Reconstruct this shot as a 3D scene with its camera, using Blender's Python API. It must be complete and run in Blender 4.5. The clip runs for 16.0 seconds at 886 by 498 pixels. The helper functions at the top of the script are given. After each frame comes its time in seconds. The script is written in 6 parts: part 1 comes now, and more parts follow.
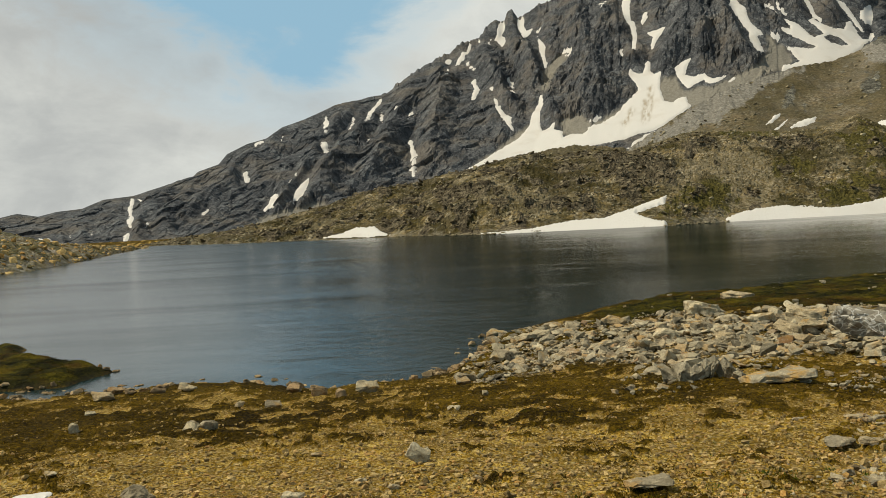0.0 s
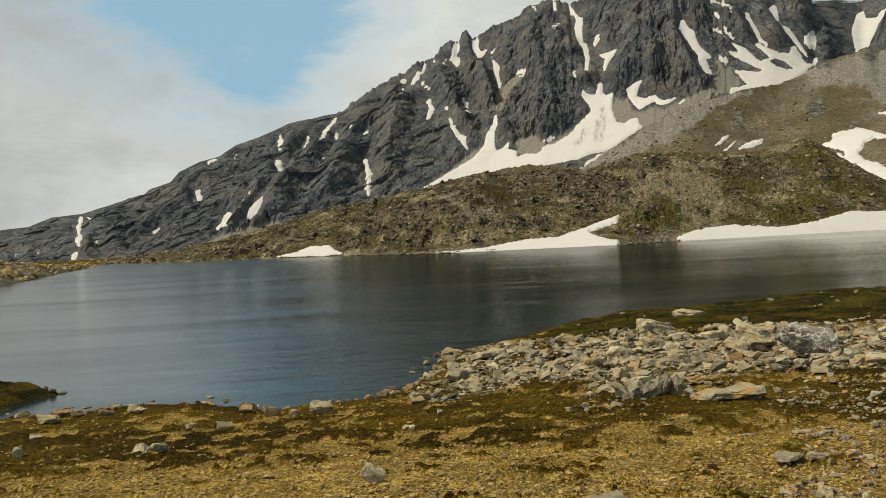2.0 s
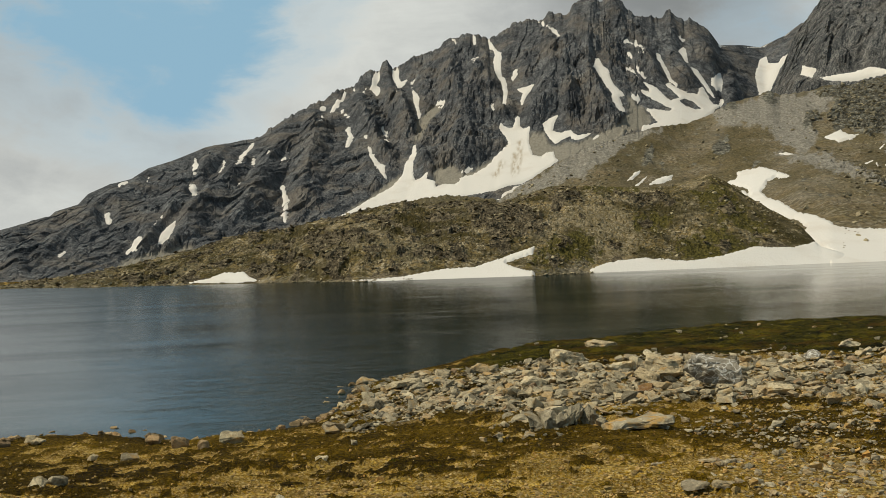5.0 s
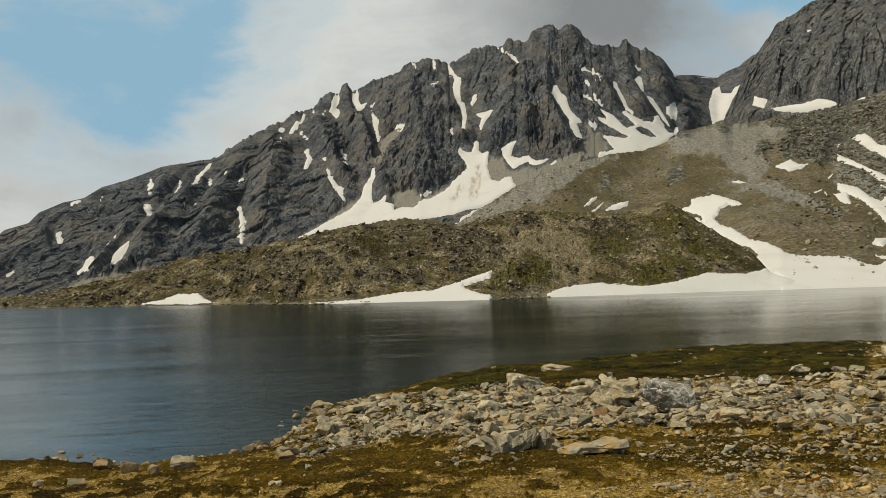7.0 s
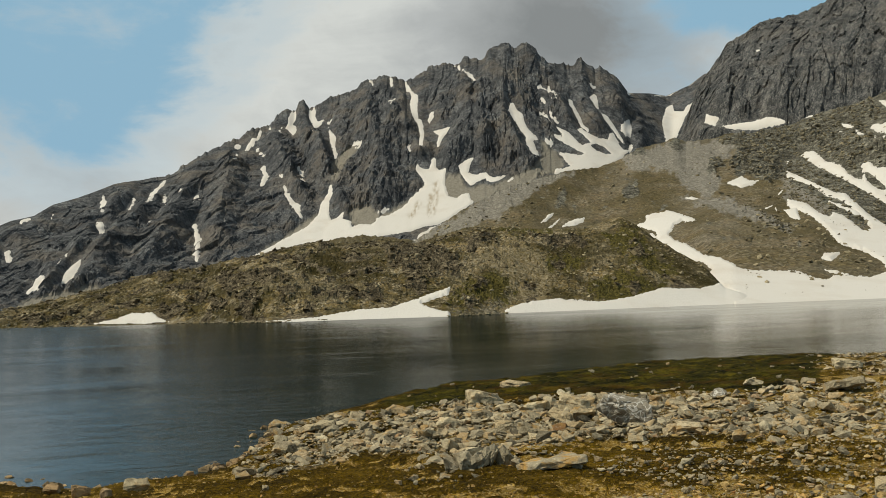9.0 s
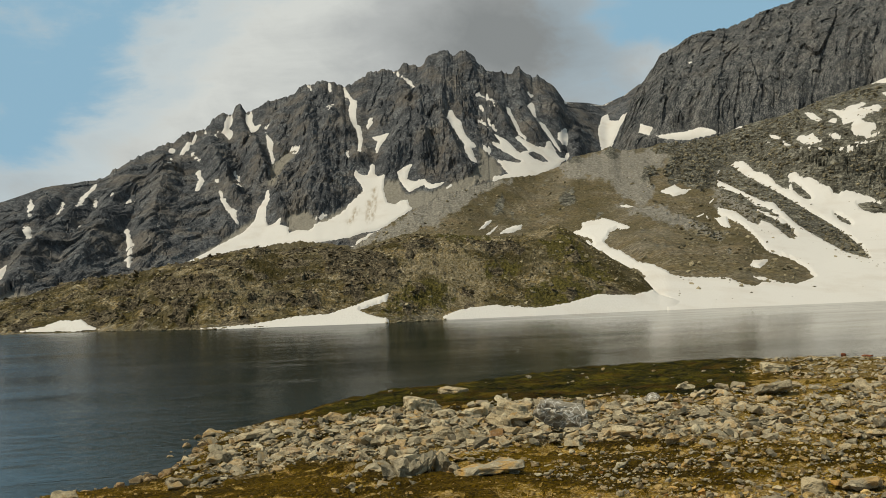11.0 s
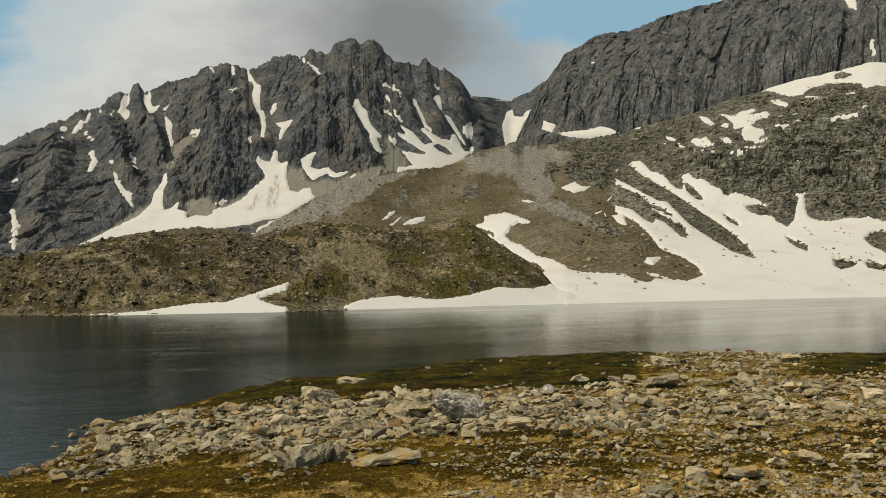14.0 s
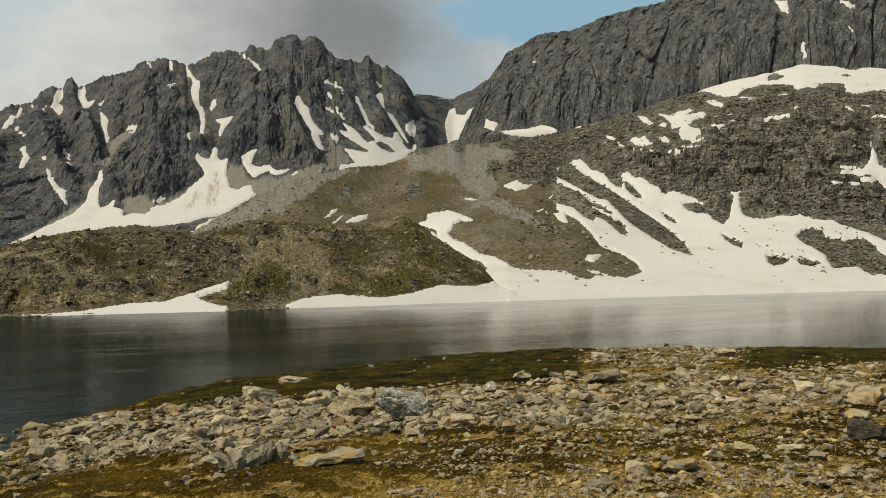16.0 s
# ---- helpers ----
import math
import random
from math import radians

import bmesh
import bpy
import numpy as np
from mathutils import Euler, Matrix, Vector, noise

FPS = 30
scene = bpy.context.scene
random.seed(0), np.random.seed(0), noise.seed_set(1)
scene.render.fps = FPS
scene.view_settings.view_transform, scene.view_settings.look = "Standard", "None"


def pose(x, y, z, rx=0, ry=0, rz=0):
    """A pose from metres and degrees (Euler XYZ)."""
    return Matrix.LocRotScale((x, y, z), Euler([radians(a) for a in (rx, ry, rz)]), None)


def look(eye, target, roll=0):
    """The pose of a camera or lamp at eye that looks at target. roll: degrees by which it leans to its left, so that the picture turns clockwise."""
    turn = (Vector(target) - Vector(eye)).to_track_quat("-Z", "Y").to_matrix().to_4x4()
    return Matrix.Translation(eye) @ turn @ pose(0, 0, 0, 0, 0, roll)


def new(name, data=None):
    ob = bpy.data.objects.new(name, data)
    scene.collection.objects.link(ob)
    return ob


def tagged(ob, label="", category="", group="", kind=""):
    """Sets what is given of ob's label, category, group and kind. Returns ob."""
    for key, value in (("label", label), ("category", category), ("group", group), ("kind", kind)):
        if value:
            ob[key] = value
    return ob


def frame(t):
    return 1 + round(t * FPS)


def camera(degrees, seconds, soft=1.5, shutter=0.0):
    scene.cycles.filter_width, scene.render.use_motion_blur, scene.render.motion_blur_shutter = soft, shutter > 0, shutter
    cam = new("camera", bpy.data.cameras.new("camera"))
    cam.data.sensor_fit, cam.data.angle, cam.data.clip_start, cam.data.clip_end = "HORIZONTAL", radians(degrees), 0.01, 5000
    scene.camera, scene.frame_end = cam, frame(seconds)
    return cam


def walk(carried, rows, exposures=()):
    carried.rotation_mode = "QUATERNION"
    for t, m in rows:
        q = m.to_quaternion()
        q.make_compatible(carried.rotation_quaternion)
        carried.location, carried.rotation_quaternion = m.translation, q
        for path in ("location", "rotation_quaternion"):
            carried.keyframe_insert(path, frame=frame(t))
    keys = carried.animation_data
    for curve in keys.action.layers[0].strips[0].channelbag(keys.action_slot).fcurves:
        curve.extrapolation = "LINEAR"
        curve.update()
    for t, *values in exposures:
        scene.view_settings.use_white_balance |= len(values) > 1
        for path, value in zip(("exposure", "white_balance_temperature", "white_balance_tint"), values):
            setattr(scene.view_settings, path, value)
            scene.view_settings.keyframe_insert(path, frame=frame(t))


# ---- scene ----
cam = camera(53.72, 16.0, soft=0.7)
PATH = [
    (0.0, -0.000, -2.000, 3.000), (0.5, -0.667, -1.709, 3.028), (1.0, -1.428, -1.517, 2.839), (1.5, -2.221, -1.261, 2.910),
    (2.0, -2.947, -0.922, 2.923), (2.5, -3.649, -0.634, 2.783), (3.0, -4.549, -0.353, 2.989), (3.5, -5.597, -0.093, 2.945),
    (4.0, -6.618, 0.169, 2.719), (6.5, -10.516, 1.809, 1.364), (7.0, -11.140, 2.192, 1.484), (7.5, -11.647, 2.512, 1.504),
    (8.0, -12.264, 2.811, 1.653), (8.5, -13.069, 3.067, 1.802), (9.0, -13.877, 3.207, 1.914), (11.5, -18.850, 3.404, 1.987),
    (12.0, -19.674, 3.089, 1.920), (12.5, -20.601, 3.048, 1.737), (13.0, -21.958, 2.944, 1.590), (13.5, -23.228, 2.817, 1.180),
    (14.0, -24.357, 2.735, 0.871), (14.5, -25.319, 2.755, 1.075), (15.0, -26.248, 2.731, 0.961), (15.5, -27.173, 2.586, 0.959),
    (16.0, -28.084, 2.530, 1.187),
]
walk(cam, [(t, pose(0, 0, 4.0, 90 + p, r, y)) for t, y, p, r in PATH], [(0, -0.25, 6750, 5), (4, -0.32, 6700, 5), (6.5, -0.38, 6650, 5), (9, -0.38, 6600, 5), (12.5, -0.41, 6700, 5), (16, -0.42, 6750, 5)])

# ---- sky, sun ----
SUN_AZ, SUN_EL = -92.0, 54.0


def N(tree, kind, ins=(), **attrs):
    """A node; ins: pairs of input (name or number) and a value or a socket."""
    n = tree.nodes.new(kind)
    for k, v in attrs.items():
        setattr(n, k, v)
    for k, v in ins:
        if isinstance(v, bpy.types.NodeSocket):
            tree.links.new(v, n.inputs[k])
        else:
            n.inputs[k].default_value = v
    return n


def M(tree, op, a, b=0.0, c=0.0, clamp=False):
    return N(tree, "ShaderNodeMath", [(0, a), (1, b), (2, c)], operation=op, use_clamp=clamp).outputs[0]


def ramp(tree, fac, stops, mode="LINEAR"):
    n = N(tree, "ShaderNodeValToRGB", [(0, fac)])
    n.color_ramp.interpolation = mode
    e = n.color_ramp.elements
    while len(e) < len(stops):
        e.new(0.5)
    for q, (p, c) in zip(e, stops):
        q.position = p
        q.color = (c, c, c, 1) if isinstance(c, (int, float)) else (*c, 1)
    return n.outputs[0]


def mix(tree, fac, a, b, blend="MIX"):
    n = N(tree, "ShaderNodeMix", data_type="RGBA", blend_type=blend)
    for k, v in ((0, fac), (6, a), (7, b)):
        if isinstance(v, bpy.types.NodeSocket):
            tree.links.new(v, n.inputs[k])
        else:
            n.inputs[k].default_value = (*v, 1) if isinstance(v, tuple) and len(v) == 3 else v
    return n.outputs[2]


def tex(tree, kind, vec, scale, detail=4.0, rough=0.55, dist=0.0, dim="3D"):
    if kind == "noise":
        return N(tree, "ShaderNodeTexNoise", [("Vector", vec), ("Scale", scale), ("Detail", detail), ("Roughness", rough), ("Distortion", dist)]).outputs[0]
    return N(tree, "ShaderNodeTexVoronoi", [("Vector", vec), ("Scale", scale)], feature=kind).outputs[0]


def scaled(tree, vec, sx, sy, sz, rot=(0, 0, 0)):
    return N(tree, "ShaderNodeMapping", [("Vector", vec), ("Rotation", rot), ("Scale", (sx, sy, sz))]).outputs[0]


world = bpy.data.worlds.new("sky")
scene.world = world
world.use_nodes = True
wt = world.node_tree
wt.nodes.clear()
way = N(wt, "ShaderNodeTexCoord").outputs["Generated"]
sky = N(wt, "ShaderNodeTexSky", sky_type="NISHITA", sun_disc=False, sun_elevation=radians(SUN_EL), sun_rotation=radians(SUN_AZ), altitude=2800.0, air_density=0.75, dust_density=0.2)
sep = N(wt, "ShaderNodeSeparateXYZ", [(0, way)])
# bearing and height in the sky, in degrees
bear = M(wt, "MULTIPLY", M(wt, "ARCTAN2", sep.outputs[0], sep.outputs[1]), 57.3)
high = M(wt, "MULTIPLY", M(wt, "ARCSINE", sep.outputs[2]), 57.3)
soft = tex(wt, "noise", scaled(wt, way, 1, 1, 2.0), 4.0, 7.0, 0.6, 0.5)
wisp = tex(wt, "noise", scaled(wt, way, 1, 1, 1.7), 12.0, 7.0, 0.6, 0.5)
warp = M(wt, "ADD", M(wt, "MULTIPLY", M(wt, "SUBTRACT", soft, 0.5), 14.0), M(wt, "MULTIPLY", M(wt, "SUBTRACT", wisp, 0.5), 7.0))


def over(b, h, slope_b, slope_h):
    """Degrees by which a direction lies beyond a cloud's edge through a bearing and height."""
    return M(wt, "ADD", M(wt, "MULTIPLY", M(wt, "SUBTRACT", bear, b), slope_b), M(wt, "MULTIPLY", M(wt, "SUBTRACT", high, h), slope_h))


def heap(b, h, wb, wh):
    q = M(wt, "ADD", M(wt, "POWER", M(wt, "ABSOLUTE", M(wt, "DIVIDE", M(wt, "SUBTRACT", bear, b), wb)), 2.0), M(wt, "POWER", M(wt, "ABSOLUTE", M(wt, "DIVIDE", M(wt, "SUBTRACT", high, h), wh)), 2.0))
    return M(wt, "POWER", 2.718, M(wt, "MULTIPLY", q, -1.0))


# the pale cloud over the outlet, the low bank along the ridge, the tall heap behind the peak and a puff over the col
left_cloud = M(wt, "MINIMUM", over(-20, 14, -0.5, -0.87), over(-50, 0, 0.9, 0.0))
low_cloud = over(0, 7.6, 0.0, -1.0)
peak_cloud = M(wt, "MINIMUM", over(-3.8, 12, 0.8, -0.6), M(wt, "MAXIMUM", over(28.6, 15, -1.0, 0.1), over(30, 18, -0.62, 0.78)))
peak_cloud = M(wt, "MAXIMUM", peak_cloud, M(wt, "SUBTRACT", M(wt, "MULTIPLY", heap(31.2, 14.6, 2.2, 1.3), 5.0), 2.4))
edge = M(wt, "MAXIMUM", M(wt, "MAXIMUM", left_cloud, low_cloud), peak_cloud)
cover = ramp(wt, M(wt, "ADD", M(wt, "MULTIPLY", M(wt, "ADD", edge, warp), 0.085), 0.5), [(0.24, 0.0), (0.6, 0.72), (0.92, 1.0)], "EASE")
gloom = M(wt, "ADD", M(wt, "MULTIPLY", heap(22.5, 17, 8.0, 6), 1.0), M(wt, "ADD", M(wt, "MULTIPLY", M(wt, "SUBTRACT", soft, 0.5), 0.9), M(wt, "MULTIPLY", M(wt, "SUBTRACT", wisp, 0.5), 0.45)))
shade = ramp(wt, M(wt, "ADD", gloom, M(wt, "MULTIPLY", heap(-24, 10, 14, 12), 0.3)), [(0.0, (8.5, 8.6, 8.5)), (0.33, (5.9, 6.05, 6.2)), (0.95, (3.2, 3.35, 3.5))])
clear = mix(wt, 1.0, sky.outputs[0], (0.24, 0.24, 0.24), "MULTIPLY")
blue = N(wt, "ShaderNodeMix", [(0, ramp(wt, M(wt, "DIVIDE", high, 90.0), [(0.25, 0.75), (0.5, 0.1)])), (6, clear), (7, (4.6, 7.6, 10.2, 1))], data_type="RGBA").outputs[2]
sky_col = mix(wt, cover, blue, shade)
bg = N(wt, "ShaderNodeBackground", [(0, sky_col), (1, 0.1)])
N(wt, "ShaderNodeOutputWorld", [(0, bg.outputs[0])])

sun = new("sun", bpy.data.lights.new("sun", "SUN"))
sun.data.energy, sun.data.angle, sun.data.color = 5.0, radians(1.2), (1.0, 0.92, 0.79)
_s = Vector((math.sin(radians(SUN_AZ)) * math.cos(radians(SUN_EL)), math.cos(radians(SUN_AZ)) * math.cos(radians(SUN_EL)), math.sin(radians(SUN_EL))))
sun.matrix_world = look(_s * 100, (0, 0, 0))

# ---- materials ----
def material(name):
    m = bpy.data.materials.new(name)
    m.use_nodes = True
    t = m.node_tree
    t.nodes.clear()
    b = N(t, "ShaderNodeBsdfPrincipled")
    N(t, "ShaderNodeOutputMaterial", [(0, b.outputs[0])])
    return m, t, b, N(t, "ShaderNodeNewGeometry").outputs["Position"]


def finish(t, b, col, rough, height, dist):
    t.links.new(col, b.inputs["Base Color"])
    b.inputs["Roughness"].default_value = rough
    b.inputs["Specular IOR Level"].default_value = 0.06
    if height is not None:
        bp = N(t, "ShaderNodeBump", [("Strength", 1.0), ("Distance", dist), ("Height", height)])
        t.links.new(bp.outputs[0], b.inputs["Normal"])


def attribute(t, name):
    return N(t, "ShaderNodeAttribute", attribute_name=name).outputs["Fac"]


def rock_face(name, dark, mid, light, size, strata=(1, 1, 1), rust=0.15, rot=(0, 0, 0), swirl=0.35, grain=0.45):
    """Weathered mountain rock: size is the width in metres of its larger mottling."""
    m, t, b, p = material(name)
    q = scaled(t, p, *strata, rot)
    big = tex(t, "noise", q, 1 / size, 6, 0.6, swirl)
    fine = tex(t, "noise", q, 5 / size, 7, 0.72, swirl)
    crack = tex(t, "DISTANCE_TO_EDGE", q, 2.6 / size)
    f = M(t, "ADD", M(t, "MULTIPLY", big, 0.4), M(t, "MULTIPLY", fine, 0.6))
    f = M(t, "ADD", f, M(t, "MULTIPLY", M(t, "SUBTRACT", tex(t, "noise", p, 22 / size, 4, 0.8), 0.5), grain))
    c = ramp(t, f, [(0.38, dark), (0.5, mid), (0.62, light)])
    c = mix(t, M(t, "MULTIPLY", ramp(t, tex(t, "noise", p, 0.6 / size, 5, 0.65), [(0.48, 0), (0.64, 1)]), rust), c, (0.19, 0.16, 0.125))
    grit = tex(t, "noise", p, 12 / size, 5, 0.75)
    sc = ramp(t, grit, [(0.35, (0.175, 0.158, 0.125)), (0.65, (0.285, 0.258, 0.205))])
    h = M(t, "ADD", M(t, "MULTIPLY", fine, 1.0), M(t, "MULTIPLY", ramp(t, crack, [(0, 0), (0.12, 1)]), 0.3))
    c = mix(t, ramp(t, crack, [(0.0, 0.8), (0.045, 0.0)]), c, dark)
    c = mix(t, M(t, "MULTIPLY", attribute(t, "scree"), 0.85), c, sc)
    h = M(t, "MULTIPLY", h, M(t, "SUBTRACT", 1.0, M(t, "MULTIPLY", attribute(t, "scree"), 0.75)))
    finish(t, b, c, 0.9, h, size * 0.06)
    return m


def slope_cover(name, soil, stone, green, size, cell, green_amt=0.5, stone_amt=0.5, crag_col=(0.095, 0.088, 0.076), relief=1.2, pale=1.0):
    """Alpine slope: soil, thin turf in patches, and blocks about one cell wide; crags and scree where the land has them."""
    m, t, b, p = material(name)
    big = tex(t, "noise", p, 1 / size, 6, 0.62, 0.4)
    med = tex(t, "noise", p, 5 / size, 6, 0.68, 0.3)
    fine = tex(t, "noise", p, 0.7 / cell, 5, 0.75)
    vor = N(t, "ShaderNodeTexVoronoi", [("Vector", p), ("Scale", 1 / cell), ("Randomness", 1.0)], feature="F1")
    tint = N(t, "ShaderNodeSeparateColor", [(0, vor.outputs["Color"])]).outputs[0]
    blocks = ramp(t, tint, [(0.0, tuple(v * 0.15 for v in stone)), (0.55, tuple(v * 0.75 for v in stone)), (1.0, tuple(min(1, v * 2.1) for v in stone))])
    c = ramp(t, fine, [(0.34, tuple(v * 0.4 for v in soil)), (0.5, soil), (0.68, tuple(v * 1.5 for v in soil))])
    c = mix(t, M(t, "MULTIPLY", ramp(t, med, [(0.44, 0), (0.52, 1)]), stone_amt), c, blocks)
    g = ramp(t, fine, [(0.34, tuple(v * 0.3 for v in green)), (0.52, green), (0.68, tuple(v * 1.9 for v in green))])
    c = mix(t, M(t, "MULTIPLY", ramp(t, M(t, "ADD", M(t, "MULTIPLY", big, 0.6), M(t, "MULTIPLY", med, 0.4)), [(0.44, 0), (0.54, 1)]), green_amt), c, g)
    wide = tex(t, "noise", scaled(t, p, 1.0, 0.45, 1.0, (0, 0, -0.5)), 0.9 / size, 6, 0.65, 0.5)
    c = mix(t, M(t, "MULTIPLY", ramp(t, wide, [(0.48, 0), (0.6, 1)]), 0.3), c, mix(t, fine, tuple(v * 0.5 for v in stone), tuple(v * 1.4 for v in stone)))
    c = mix(t, M(t, "MULTIPLY", ramp(t, tex(t, "noise", p, 0.45 / size, 5, 0.65, 0.6), [(0.46, 0), (0.56, 1)]), green_amt * 0.85), c, mix(t, fine, tuple(v * 0.2 for v in green), tuple(v * 1.1 for v in green)))
    grey = tuple(pale * (0.75 * v + 0.25 * sum(stone) / 3) for v in stone)
    rubble = mix(t, ramp(t, fine, [(0.36, 0), (0.62, 1)]), tuple(v * 0.62 for v in grey), mix(t, tint, tuple(v * 0.75 for v in grey), tuple(v * 1.6 for v in grey)))
    c = mix(t, M(t, "MULTIPLY", ramp(t, M(t, "ADD", attribute(t, "scree"), M(t, "MULTIPLY", M(t, "SUBTRACT", med, 0.5), 1.0)), [(0.3, 0), (0.65, 1)]), 0.85), c, rubble)
    c = mix(t, M(t, "MULTIPLY", attribute(t, "gravel"), 0.5), c, mix(t, tint, soil, tuple(v * 1.3 for v in stone)))
    c = mix(t, ramp(t, M(t, "ADD", attribute(t, "heath"), M(t, "MULTIPLY", M(t, "SUBTRACT", fine, 0.5), 1.2)), [(0.4, 0), (0.6, 0.9)]), c, mix(t, ramp(t, fine, [(0.4, 0), (0.64, 1)]), (0.03, 0.027, 0.006), (0.14, 0.116, 0.03)))
    beds = tex(t, "noise", scaled(t, p, 0.05, 0.05, 0.42, (0.14, -0.3, 0)), 1.0, 8, 0.75, 1.8)
    cr = ramp(t, M(t, "ADD", M(t, "MULTIPLY", fine, 0.42), M(t, "ADD", M(t, "MULTIPLY", beds, 0.33), M(t, "MULTIPLY", med, 0.25))), [(0.42, tuple(v * 0.28 for v in crag_col)), (0.5, crag_col), (0.58, tuple(v * 3.2 for v in crag_col))])
    c = mix(t, ramp(t, M(t, "ADD", attribute(t, "crag"), M(t, "MULTIPLY", M(t, "SUBTRACT", med, 0.5), 1.0)), [(0.35, 0), (0.65, 0.95)]), c, cr)
    h = M(t, "ADD", M(t, "MULTIPLY", med, 1.0), M(t, "ADD", M(t, "MULTIPLY", fine, 0.5), M(t, "MULTIPLY", vor.outputs["Distance"], -0.4)))
    finish(t, b, c, 0.92, h, cell * relief)
    return m


MAT_PEAK = rock_face("dark_peak_rock", (0.032, 0.034, 0.037), (0.066, 0.068, 0.071), (0.178, 0.18, 0.177), 24, (1, 1, 0.8), 0.5, swirl=0.2, grain=0.7)
MAT_CLIFF = rock_face("cliff_rock", (0.027, 0.03, 0.032), (0.06, 0.062, 0.063), (0.235, 0.226, 0.207), 15, (1.4, 1.4, 0.55), 0.2, swirl=0.1, grain=1.1)
MAT_MORAINE = slope_cover("moraine_scree", (0.155, 0.12, 0.069), (0.185, 0.166, 0.13), (0.082, 0.066, 0.025), 34, 1.1, 0.55, 0.5, (0.086, 0.081, 0.064), 0.75, 1.3)
MAT_HILL = slope_cover("hillside_turf_and_rock", (0.205, 0.15, 0.066), (0.3, 0.252, 0.168), (0.046, 0.037, 0.008), 10, 0.6, 0.8, 0.85, (0.078, 0.063, 0.04))
MAT_BANK = slope_cover("bank_turf_and_stones", (0.2, 0.155, 0.08), (0.3, 0.265, 0.21), (0.075, 0.075, 0.014), 8, 0.6, 0.5, 0.85)


def make_ground():
    """Gravelly alpine ground: ochre grit, thin rusty turf, greener meadow."""
    m, t, b, p = material("gravelly_turf")
    big = tex(t, "noise", p, 0.35, 4, 0.6)
    med = tex(t, "noise", p, 2.2, 6, 0.68, 0.3)
    fine = tex(t, "noise", p, 14, 5, 0.75)
    grit = N(t, "ShaderNodeTexVoronoi", [("Vector", p), ("Scale", 17.0), ("Randomness", 1.0)], feature="F1")
    grit2 = N(t, "ShaderNodeTexVoronoi", [("Vector", p), ("Scale", 38.0)], feature="F1")
    soil = ramp(t, M(t, "ADD", M(t, "MULTIPLY", med, 0.5), M(t, "MULTIPLY", fine, 0.5)), [(0.38, (0.12, 0.06, 0.004)), (0.5, (0.38, 0.22, 0.023)), (0.6, (0.66, 0.445, 0.1))])
    peb = mix(t, N(t, "ShaderNodeSeparateColor", [(0, grit.outputs["Color"])]).outputs[0], (0.18, 0.105, 0.025), (0.82, 0.62, 0.27))
    peb_at = M(t, "MULTIPLY", ramp(t, grit.outputs["Distance"], [(0.3, 1), (0.5, 0)]), ramp(t, fine, [(0.4, 0), (0.52, 1)]))
    speck = N(t, "ShaderNodeSeparateColor", [(0, grit2.outputs["Color"])]).outputs[1]
    soil = mix(t, M(t, "MULTIPLY", ramp(t, speck, [(0.6, 0), (0.8, 1)]), 0.6), soil, (0.66, 0.48, 0.18))
    soil = mix(t, M(t, "MULTIPLY", ramp(t, speck, [(0.15, 1), (0.35, 0)]), 0.6), soil, (0.09, 0.055, 0.014))
    soil = mix(t, M(t, "MULTIPLY", ramp(t, tex(t, "noise", p, 1.3, 6, 0.7, 0.5), [(0.44, 1), (0.56, 0)]), 0.55), soil, (0.12, 0.07, 0.009))
    c = mix(t, M(t, "MULTIPLY", peb_at, 0.85), soil, peb)
    # dark grit tone, which also paints shade into the gaps between talus stones
    stony = attribute(t, "stony")
    c = mix(t, M(t, "MULTIPLY", stony, ramp(t, med, [(0.3, 0.5), (0.6, 0.95)])), c, mix(t, N(t, "ShaderNodeSeparateColor", [(0, grit2.outputs["Color"])]).outputs[0], (0.02, 0.014, 0.005), (0.16, 0.12, 0.06)))
    turf = ramp(t, M(t, "ADD", M(t, "MULTIPLY", fine, 0.6), M(t, "MULTIPLY", big, 0.4)), [(0.4, (0.012, 0.007, 0.0004)), (0.5, (0.066, 0.04, 0.002)), (0.62, (0.21, 0.125, 0.008))])
    lush = ramp(t, M(t, "ADD", M(t, "MULTIPLY", fine, 0.35), M(t, "MULTIPLY", tex(t, "noise", p, 0.8, 5, 0.7), 0.65)), [(0.41, (0.006, 0.006, 0.0005)), (0.5, (0.036, 0.032, 0.0022)), (0.61, (0.13, 0.1, 0.007))])
    lush = mix(t, M(t, "MULTIPLY", ramp(t, tex(t, "noise", p, 0.5, 4, 0.65), [(0.52, 0), (0.64, 1)]), 0.45), lush, (0.11, 0.05, 0.006))
    tm = ramp(t, M(t, "ADD", attribute(t, "turf"), M(t, "ADD", M(t, "MULTIPLY", M(t, "SUBTRACT", fine, 0.5), 1.6), M(t, "MULTIPLY", M(t, "SUBTRACT", med, 0.5), 1.2))), [(0.42, 0), (0.6, 1)])
    c = mix(t, tm, c, turf)
    c = mix(t, ramp(t, M(t, "ADD", attribute(t, "meadow"), M(t, "MULTIPLY", M(t, "SUBTRACT", med, 0.5), 0.8)), [(0.35, 0), (0.6, 1)]), c, lush)
    wet = attribute(t, "wet")
    c = mix(t, M(t, "MULTIPLY", wet, 0.6), c, (0.05, 0.045, 0.03))
    h = M(t, "ADD", M(t, "MULTIPLY", fine, 0.8), M(t, "ADD", M(t, "MULTIPLY", med, 0.6), M(t, "MULTIPLY", peb_at, 0.6)))
    h = M(t, "ADD", h, M(t, "MULTIPLY", ramp(t, grit2.outputs["Distance"], [(0.2, 1), (0.55, 0)]), 0.35))
